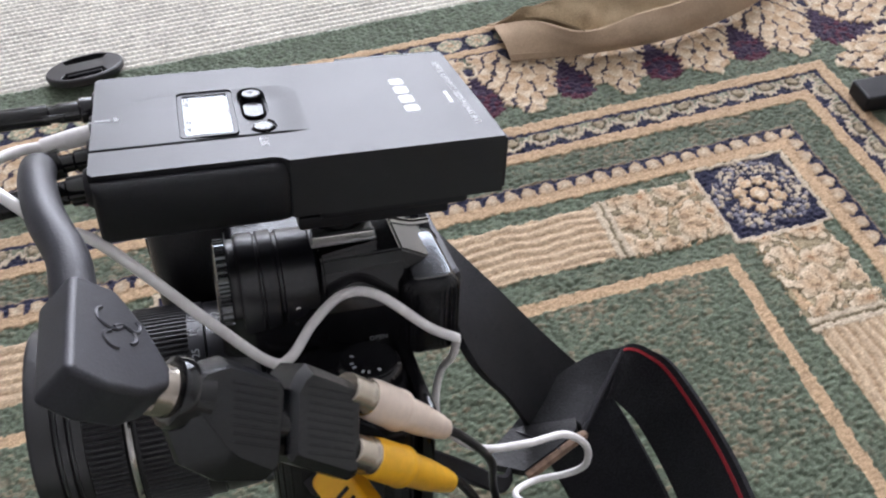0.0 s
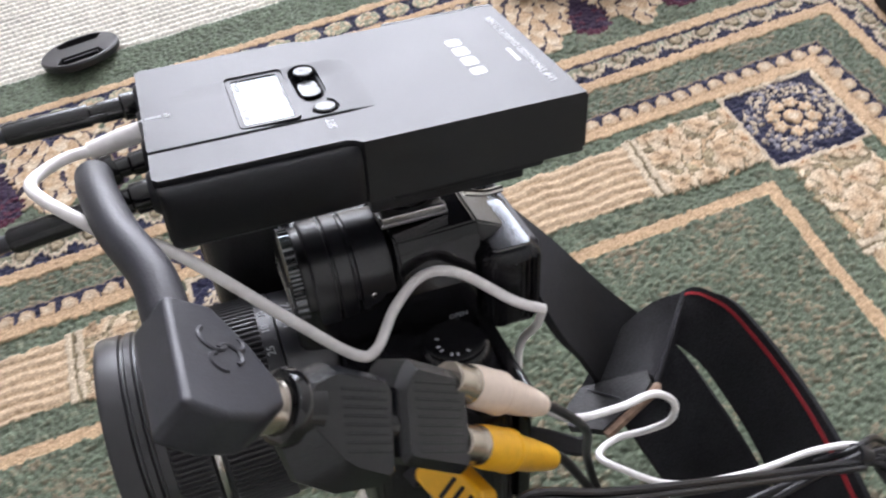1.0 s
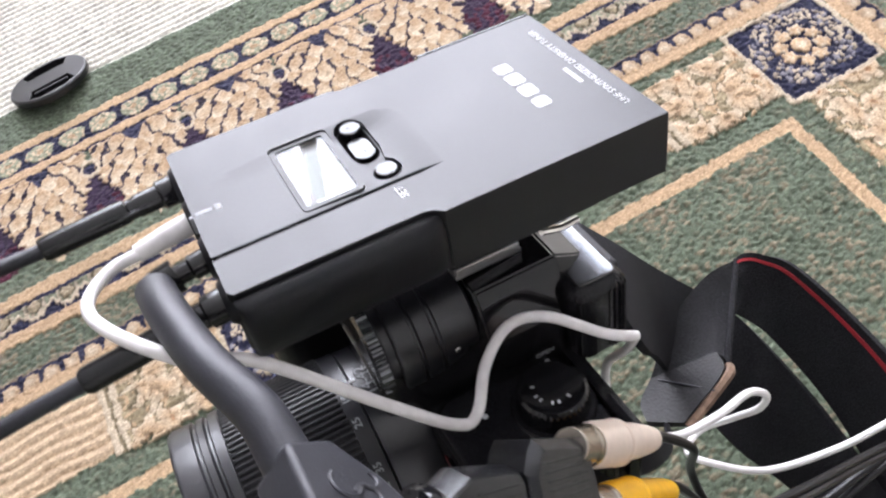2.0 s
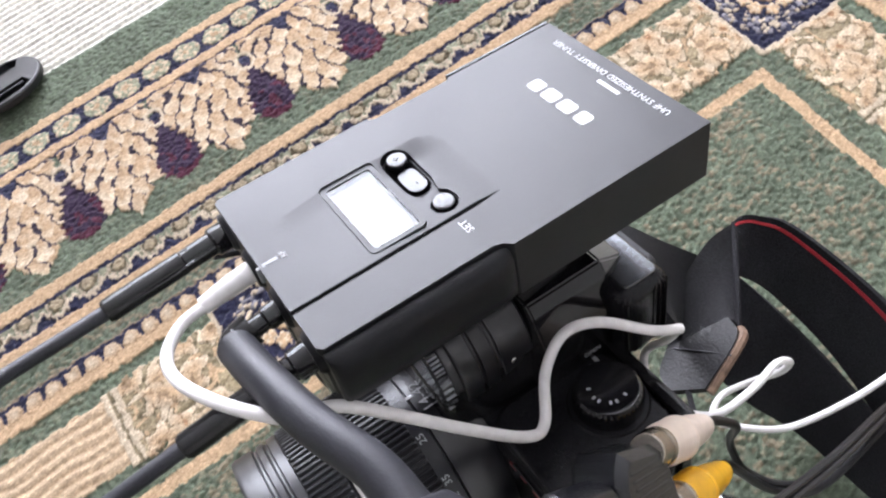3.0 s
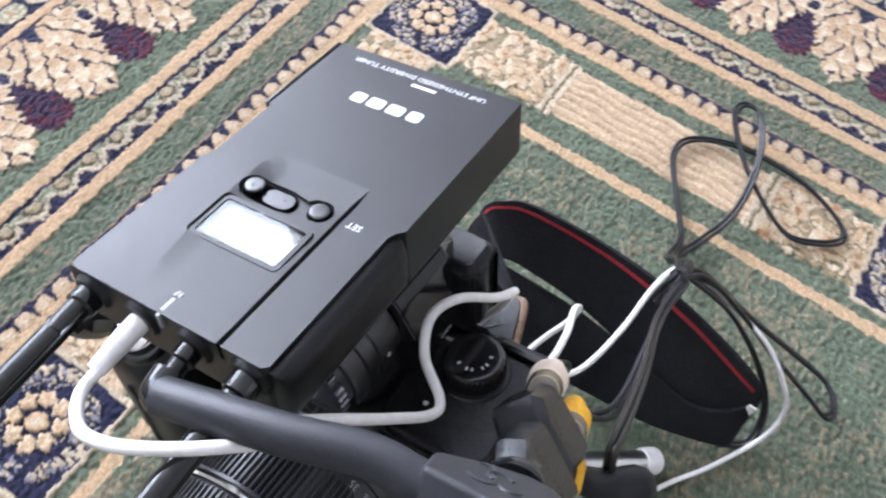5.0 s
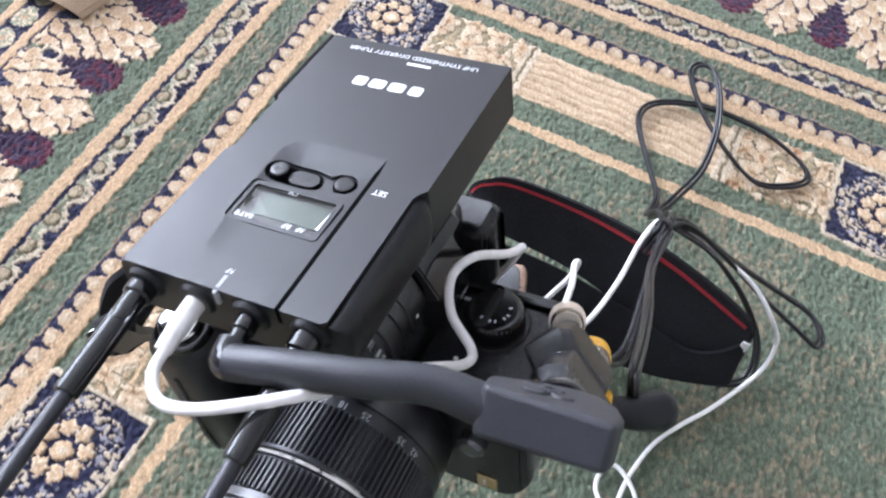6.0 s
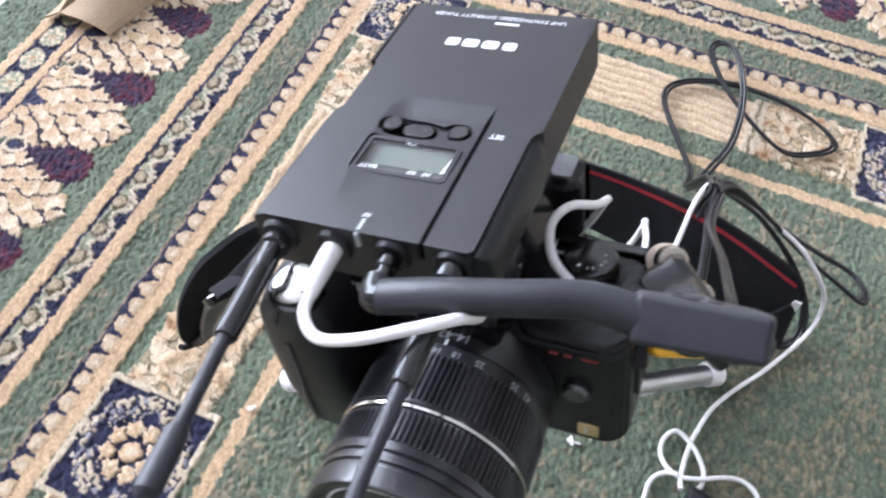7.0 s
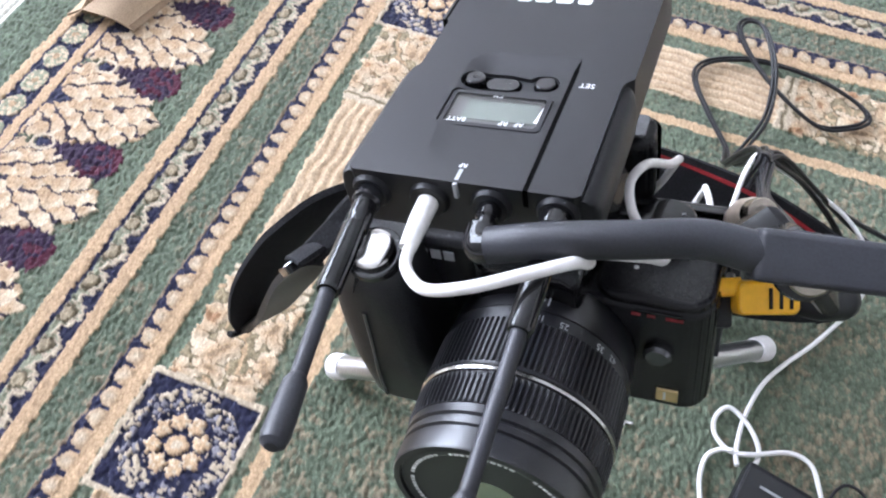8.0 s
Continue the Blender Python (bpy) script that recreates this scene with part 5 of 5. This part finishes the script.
    back = [(0.0330, 0.0230, 0.0066), (0.0320, 0.0290, 0.0040), (0.0260, 0.0345, 0.0032), (0.0150, 0.0355, 0.0032), (0.0035, 0.0330, 0.0032), (-0.0120, 0.0270, 0.0032)]
    part("lead", tube(back, 0.0013, 10, 8), WHITE_PVC, cable)


build_white_cable()


def build_black_cord():
    cord = thing("phono_cable", "thin black twin cable tied and looped on the rug", "cable")
    def pair(points, gap=0.0013):
        for s in (-1, 1):
            part("strand", tube([Vector(p) + Vector((s * gap * 0.6, s * gap, 0)) for p in points], 0.0013, 8, 7), CABLE_BLACK, cord)
    pair([(0.1290, 0.0640, 0.1000), (0.1400, 0.0605, 0.1100), (0.1540, 0.0640, 0.1010), (0.1800, 0.0680, 0.0600), (0.2080, 0.0680, 0.0240), (0.2358, 0.0680, 0.0080), (0.2650, 0.0850, 0.0050), (0.2935, 0.1005, 0.0050), (0.3120, 0.0960, 0.0050), (0.3240, 0.0720, 0.0060), (0.3270, 0.0460, 0.0060), (0.3240, 0.0150, 0.0050), (0.3110, -0.0110, 0.0050), (0.2988, -0.0180, 0.0050), (0.2868, -0.0060, 0.0050),
          (0.2800, 0.0140, 0.0060), (0.2960, 0.0420, 0.0090), (0.3200, 0.0660, 0.0110), (0.3420, 0.0810, 0.0150), (0.3520, 0.0770, 0.0170), (0.3450, 0.0640, 0.0180), (0.3100, 0.0510, 0.0160), (0.2700, 0.0480, 0.0120), (0.2420, 0.0560, 0.0080), (0.2230, 0.0620, 0.0120), (0.1900, 0.0620, 0.0480), (0.1580, 0.0580, 0.0990), (0.1410, 0.0575, 0.1090)])
    pair([(0.1400, 0.0600, 0.1100), (0.1560, 0.0500, 0.1000), (0.1690, 0.0250, 0.0700), (0.1740, -0.0050, 0.0420), (0.1720, -0.0320, 0.0280), (0.1690, -0.0470, 0.0230), (0.1820, -0.0510, 0.0160), (0.1950, -0.0420, 0.0130), (0.1960, -0.0180, 0.0200), (0.1830, 0.0140, 0.0480), (0.1680, 0.0400, 0.0800), (0.1480, 0.0580, 0.1060)])
    pair([(0.1480, 0.0560, 0.1040), (0.1600, 0.0300, 0.0780), (0.1620, 0.0020, 0.0480), (0.1560, -0.0180, 0.0200), (0.1400, -0.0210, 0.0060), (0.1290, -0.0060, 0.0050)])
    tie = aim(KNOT + Vector((0.002, 0, 0.000)), KNOT + Vector((0.010, -0.002, -0.006)))
    part("tie", lathe([(0.0038, -0.002), (0.0042, 0.0), (0.0042, 0.0035), (0.0036, 0.0050)], tie, 16), CABLE_BLACK, cord)


build_black_cord()

# ---- the neck strap ----
def build_strap():
    strap = thing("neck_strap", "black woven neck strap with a red stripe and leather ends", "strap")
    # one broad band: from behind the grip, past the finder, down under its own end, folded back and round to the hem
    upper = [(0.0160, 0.1950, 0.1800), (0.0380, 0.1800, 0.1860), (0.0580, 0.1555, 0.1730), (0.0900, 0.1630, 0.1080), (0.1185, 0.1545, 0.0640), (0.1260, 0.1390, 0.0565), (0.1310, 0.0970, 0.0470), (0.1310, 0.0560, 0.0380), (0.1310, 0.0170, 0.0250), (0.1370, -0.0035, 0.0400),
             (0.1420, -0.0020, 0.0620), (0.1490, 0.0480, 0.0790), (0.1540, 0.0950, 0.0810), (0.1475, 0.1395, 0.0880), (0.1400, 0.1540, 0.0875), (0.1340, 0.1590, 0.0870), (0.1295, 0.1590, 0.0850)]
    lower = [(0.0200, 0.1900, 0.2080), (0.0380, 0.1620, 0.2160), (0.0400, 0.1090, 0.1980), (0.0640, 0.1270, 0.1190), (0.0817, 0.1280, 0.0625), (0.0960, 0.1008, 0.0264), (0.1112, 0.0767, 0.0064), (0.1170, 0.0350, 0.0035), (0.1240, 0.0080, 0.0035), (0.1310, -0.0105, 0.0055),
             (0.1355, -0.0070, 0.0100), (0.1330, 0.0300, 0.0220), (0.1365, 0.0900, 0.0430), (0.1310, 0.1280, 0.0570), (0.1185, 0.1410, 0.0740), (0.1135, 0.1400, 0.0800), (0.1105, 0.1370, 0.0840)]
    part("webbing", web(upper, lower, 0.0026, steps=7), WEBBING, strap)
    part("red_stripe", web(upper[10:], lower[10:], 0.0034, 0.085, 0.132, steps=7, across=2), STRAP_RED, strap, "narrow red woven stripe")
    part("cloth_label", box((0.0014, 0.0044, 0.0150), (0.1372, -0.0072, 0.0400), 0.0005), WHITE_PVC, strap, "small off-white sewn label")
    # the end panel between the hem and the leather tab
    outer = [(0.1297, 0.1592, 0.0850), (0.1120, 0.1575, 0.0885), (0.0860, 0.1465, 0.0905), (0.0640, 0.1285, 0.0940)]
    inner = [(0.0915, 0.1170, 0.0970), (0.0912, 0.1190, 0.0980), (0.0908, 0.1210, 0.0992), (0.0902, 0.1230, 0.1000)]
    part("end_panel", web(outer, inner, 0.0026, bulge=-0.004), WEBBING_WORN, strap, "faded grey-black webbing")
    part("hem_binding", tube([(0.1297, 0.1592, 0.0855), (0.1110, 0.1385, 0.0925), (0.0915, 0.1170, 0.0975)], 0.0013, 8), WEBBING, strap)
    left = [(0.0640, 0.1285, 0.0946), (0.0552, 0.1220, 0.0940), (0.0515, 0.1130, 0.0980)]
    right = [(0.0905, 0.1218, 0.1006), (0.0850, 0.1120, 0.1070), (0.0620, 0.1040, 0.1040)]
    leather = part("leather_tab", web(left, right, 0.0036), LEATHER, strap, "creased black leather end with a brown cut edge")
    part("cut_edge", tube([Vector(p) + Vector((0.0004, -0.0012, -0.0006)) for p in [(0.0915, 0.1175, 0.0985)] + right[1:]], 0.0021, 8), LEATHER_EDGE, leather)
    for p, q in (((0.0655, 0.1265, 0.0970), (0.0780, 0.1085, 0.1080)), ((0.0870, 0.1205, 0.1026), (0.0590, 0.1070, 0.1030)), ((0.0600, 0.1210, 0.0972), (0.0880, 0.1160, 0.1050))):
        part("stitching", tube([p, (Vector(p) + Vector(q)) / 2 + Vector((0, 0, 0.0006)), q], 0.0004, 6), RUBBER, leather)
    part("lug_cord", ribbon([(0.0570, 0.1080, 0.0985), (0.0500, 0.0990, 0.1120), (0.0320, 0.0860, 0.1600), (0.0130, 0.0800, 0.1960), rig(0.0540, -0.0915, -0.0660)], [(0.3, 0.8, 0.4)] * 5, 0.007, 0.0022), WEBBING, strap)
    # far end: the band hangs out beyond the grip, folds at its foot and comes back as leather to the slider and lug
    outer = [(-0.0120, 0.1990, 0.2120), (-0.0210, 0.2150, 0.2040), (-0.0280, 0.2280, 0.1900), (-0.0300, 0.2400, 0.1710), (-0.0290, 0.2610, 0.1260), (-0.0300, 0.2710, 0.0900), (-0.0285, 0.2715, 0.0730)]
    inner = [(0.0000, 0.2080, 0.1850), (-0.0020, 0.2180, 0.1720), (-0.0060, 0.2290, 0.1540), (-0.0100, 0.2390, 0.1360), (-0.0140, 0.2540, 0.1050), (-0.0180, 0.2630, 0.0850), (-0.0190, 0.2660, 0.0720)]
    part("webbing", web(outer, inner, 0.0024, bulge=0.002), WEBBING, strap)
    first = [(-0.0275, 0.2720, 0.0700), (-0.0335, 0.2520, 0.1060), (-0.0440, 0.2340, 0.1500), (-0.0510, 0.2180, 0.1900), (-0.0545, 0.2065, 0.2130)]
    second = [(-0.0150, 0.2640, 0.0700), (-0.0200, 0.2440, 0.1050), (-0.0320, 0.2220, 0.1550), (-0.0440, 0.2050, 0.1950), (-0.0490, 0.1970, 0.2150)]
    part("leather_tab", web(first, second, 0.0030, bulge=0.0015), LEATHER, strap, "creased black leather end")
    part("fold_end", tube([(-0.0310, 0.2735, 0.0750), (-0.0285, 0.2735, 0.0700), (-0.0200, 0.2680, 0.0690), (-0.0145, 0.2645, 0.0715)], 0.0016, 8), LEATHER, strap)
    lean = Matrix.Rotation(radians(-28), 4, "Z") @ Matrix.Rotation(radians(-58), 4, "X")
    place = Matrix.Translation((-0.0525, 0.2010, 0.2200)) @ lean
    ladder = ring_prism(rounded(-0.0078, 0.0078, -0.0064, 0.0064, 0.0018), rounded(-0.0060, 0.0060, -0.0046, 0.0046, 0.0008), -0.0014, 0.0014)
    bmesh.ops.transform(ladder, matrix=place, verts=ladder.verts[:])
    slider = part("slider", ladder, GLOSS, strap, "glossy black ladder-shaped strap slider")
    for y in (-0.0022, 0.0022):
        part("slider_bar", tube([place @ Vector((-0.0064, y, 0.0006)), place @ Vector((0.0, y, 0.0012)), place @ Vector((0.0064, y, 0.0006))], 0.0009, 8), ALUMINIUM, slider)
    part("webbing_end", ribbon([place @ Vector((0.0, -0.0095, -0.0004)), place @ Vector((0.0, -0.0030, 0.0026)), place @ Vector((0.0, 0.0030, 0.0026)), place @ Vector((0.0, 0.0090, -0.0004))], [lean.to_3x3() @ Vector((1, 0, 0))] * 4, 0.0098, 0.0014), WEBBING, strap)
    part("lug_cord", ribbon([(-0.0515, 0.1990, 0.2220), (-0.0440, 0.1930, 0.2300), (-0.0300, 0.1930, 0.2240), (-0.0180, 0.1960, 0.2110), rig(0.0500, 0.0330, -0.0620)], [(0.5, 0.8, 0.1)] * 5, 0.0085, 0.0022), WEBBING, strap)
    part("lug_ring", tube([rig(0.0500, 0.0300, -0.0620), rig(0.0470, 0.0340, -0.0590), rig(0.0500, 0.0370, -0.0560), rig(0.0530, 0.0340, -0.0590), rig(0.0502, 0.0300, -0.0622)], 0.0009, 8), CHROME, strap)


build_strap()

# ---- loose things on the floor ----
def build_lens_cap():
    cap = thing("lens_cap", "round black pinch lens cap lying on the rug's edge", "lens cap", Matrix.Translation((-0.1560, 0.5990, -0.0025)) @ Matrix.Rotation(radians(-15), 4, "X") @ Matrix.Rotation(radians(6), 4, "Z"))
    disc = part("disc", lathe([(0.0285, 0.0012), (0.0312, 0.0020), (0.0318, 0.0066), (0.0306, 0.0080), (0.0180, 0.0084)], None, 56), CAP_GREY, cap)
    slots = []
    for s in (-1, 1):
        slots.append(prism([(x, s * y) for x, y in ((-0.0150, 0.0110), (0.0150, 0.0110), (0.0185, 0.0215), (0.0100, 0.0265), (-0.0100, 0.0265), (-0.0185, 0.0215))][::s], 0.0030, 0.0120))
    carve(disc, slots, 0.0004)
    for s in (-1, 1):
        part("pinch_grip", box((0.0280, 0.0030, 0.0040), (0, s * 0.0130, 0.0050), 0.0008), CASE_DARK, cap)


def build_cloth():
    """Khaki cotton: a turned-over band in front of a rumpled back sheet."""
    cloth = thing("khaki_cloth", "folded khaki cotton cloth with a stitched hem on the rug", "cloth")
    foot = [(0.1853, 0.4939, 0.0030), (0.2284, 0.4854, 0.0030), (0.2705, 0.4806, 0.0030), (0.3335, 0.4818, 0.0030), (0.4138, 0.5064, 0.0030), (0.5000, 0.5600, 0.0030), (0.5600, 0.6100, 0.0030)]
    crest = [(0.1831, 0.5330, 0.0120), (0.2110, 0.5150, 0.0220), (0.2441, 0.4860, 0.0230), (0.2900, 0.4900, 0.0260), (0.3534, 0.5000, 0.0290), (0.4450, 0.5700, 0.0300), (0.5200, 0.6300, 0.0300)]
    part("front_fold", web(foot, crest, 0.0016, steps=8, across=10, bulge=0.005), KHAKI, cloth)
    tip = [(0.1834, 0.5335, 0.0122), (0.2040, 0.5300, 0.0175), (0.2240, 0.5130, 0.0225), (0.2440, 0.4860, 0.0232)]
    under = [(0.1860, 0.5380, 0.0060), (0.2040, 0.5330, 0.0070), (0.2300, 0.5200, 0.0080), (0.2500, 0.5000, 0.0085)]
    part("turned_flap", web(tip, under, 0.0016, across=6, bulge=-0.002), KHAKI_INSIDE_SHADED, cloth)
    ridge = [(0.1835, 0.5335, 0.0120), (0.1998, 0.5310, 0.0200), (0.2268, 0.5377, 0.0210), (0.2469, 0.5400, 0.0230), (0.3300, 0.5800, 0.0280), (0.4200, 0.6500, 0.0280), (0.4900, 0.7200, 0.0260)]
    floor_line = [(0.1880, 0.5290, 0.0050), (0.2100, 0.5230, 0.0050), (0.2450, 0.5060, 0.0050), (0.3000, 0.5100, 0.0050), (0.3600, 0.5230, 0.0050), (0.4500, 0.5900, 0.0050), (0.5200, 0.6400, 0.0050)]
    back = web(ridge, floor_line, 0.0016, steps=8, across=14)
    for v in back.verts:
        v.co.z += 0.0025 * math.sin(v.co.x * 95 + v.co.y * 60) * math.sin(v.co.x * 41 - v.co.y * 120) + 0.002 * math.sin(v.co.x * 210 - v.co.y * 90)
    part("back_sheet", back, KHAKI_INSIDE_SHADED, cloth, "brown inner face with some of the fold's shade in its colour")
    part("hem_seam", tube([Vector(p) + Vector((0.0, 0.0020, 0.0046)) for p in foot], 0.0006, 6), KHAKI, cloth)
    part("far_edge", web([(x - 0.002, y + 0.016, 0.0025) for x, y, z in ridge], ridge, 0.0016, across=4), KHAKI, cloth)


def build_box():
    """The small black pack that the white cable ends in."""
    m = Matrix.Translation((0.0068, -0.0040, 0.0012)) @ Matrix.Rotation(radians(78), 4, "Z")
    pack = thing("small_black_pack", "small black plastic pack lying on the rug", "device", m)
    part("shell", box((0.0460, 0.0340, 0.0130), (0, 0, 0.0068), 0.0022, steps=3), CASE_DARK, pack)
    part("lid", box((0.0420, 0.0220, 0.0010), (0.0005, -0.0030, 0.0134), 0.0004), CAP_GREY, pack, "flat lid with a pale rim")
    part("printed_bar", box((0.0150, 0.0014, 0.0002), (0.0060, -0.0060, 0.01395)), PRINT_GREY, pack, smooth=False)
    part("clip", box((0.0300, 0.0046, 0.0030), (0.0020, 0.0125, 0.0140), 0.0008), GLOSS, pack)


def build_loose_cord():
    """A bit of thin black cord curled on the rug beside the pack."""
    cord = thing("cord_loop", "short thin black cord curled on the rug", "cord")
    part("strand", tube([(0.0200, -0.0270, 0.0030), (0.0278, -0.0300, 0.0034), (0.0335, -0.0325, 0.0040), (0.0375, -0.0365, 0.0040), (0.0380, -0.0416, 0.0036), (0.0352, -0.0468, 0.0030), (0.0280, -0.0510, 0.0028)], 0.0009, 8), CABLE_BLACK, cord)


def build_edge_block():
    """The corner of a flat black case that lies on the far side border."""
    case = thing("black_case", "flat black plastic case lying on the rug border", "case", Matrix.Translation((0.4580, 0.3600, 0.0)) @ Matrix.Rotation(radians(-4), 4, "Z"))
    part("shell", box((0.0900, 0.0240, 0.0130), (0, 0, 0.0075), 0.0022, steps=3), CASE_DARK, case)


def build_lint(at, size, seed):
    """A scrap of white lint."""
    bm = bmesh.new()
    rng = random.Random(seed)
    points = [(size * (rng.random() - 0.5), size * 1.6 * (rng.random() - 0.5), 0.0012 + 0.0016 * rng.random()) for _ in range(7)]
    tube(points, 0.0006, 6, 5, bm=bm)
    lint = thing("lint_scrap", "tiny scrap of white lint lying on the rug", "lint", Matrix.Translation(at), "scraps on the rug")
    part("fluff", bm, WHITE_PVC, lint)


build_lint((-0.0246, 0.2507, 0.0), 0.004, 3)
build_lint((0.0294, 0.0800, 0.0), 0.005, 5)
build_lens_cap()
build_cloth()
build_box()
build_edge_block()
build_loose_cord()
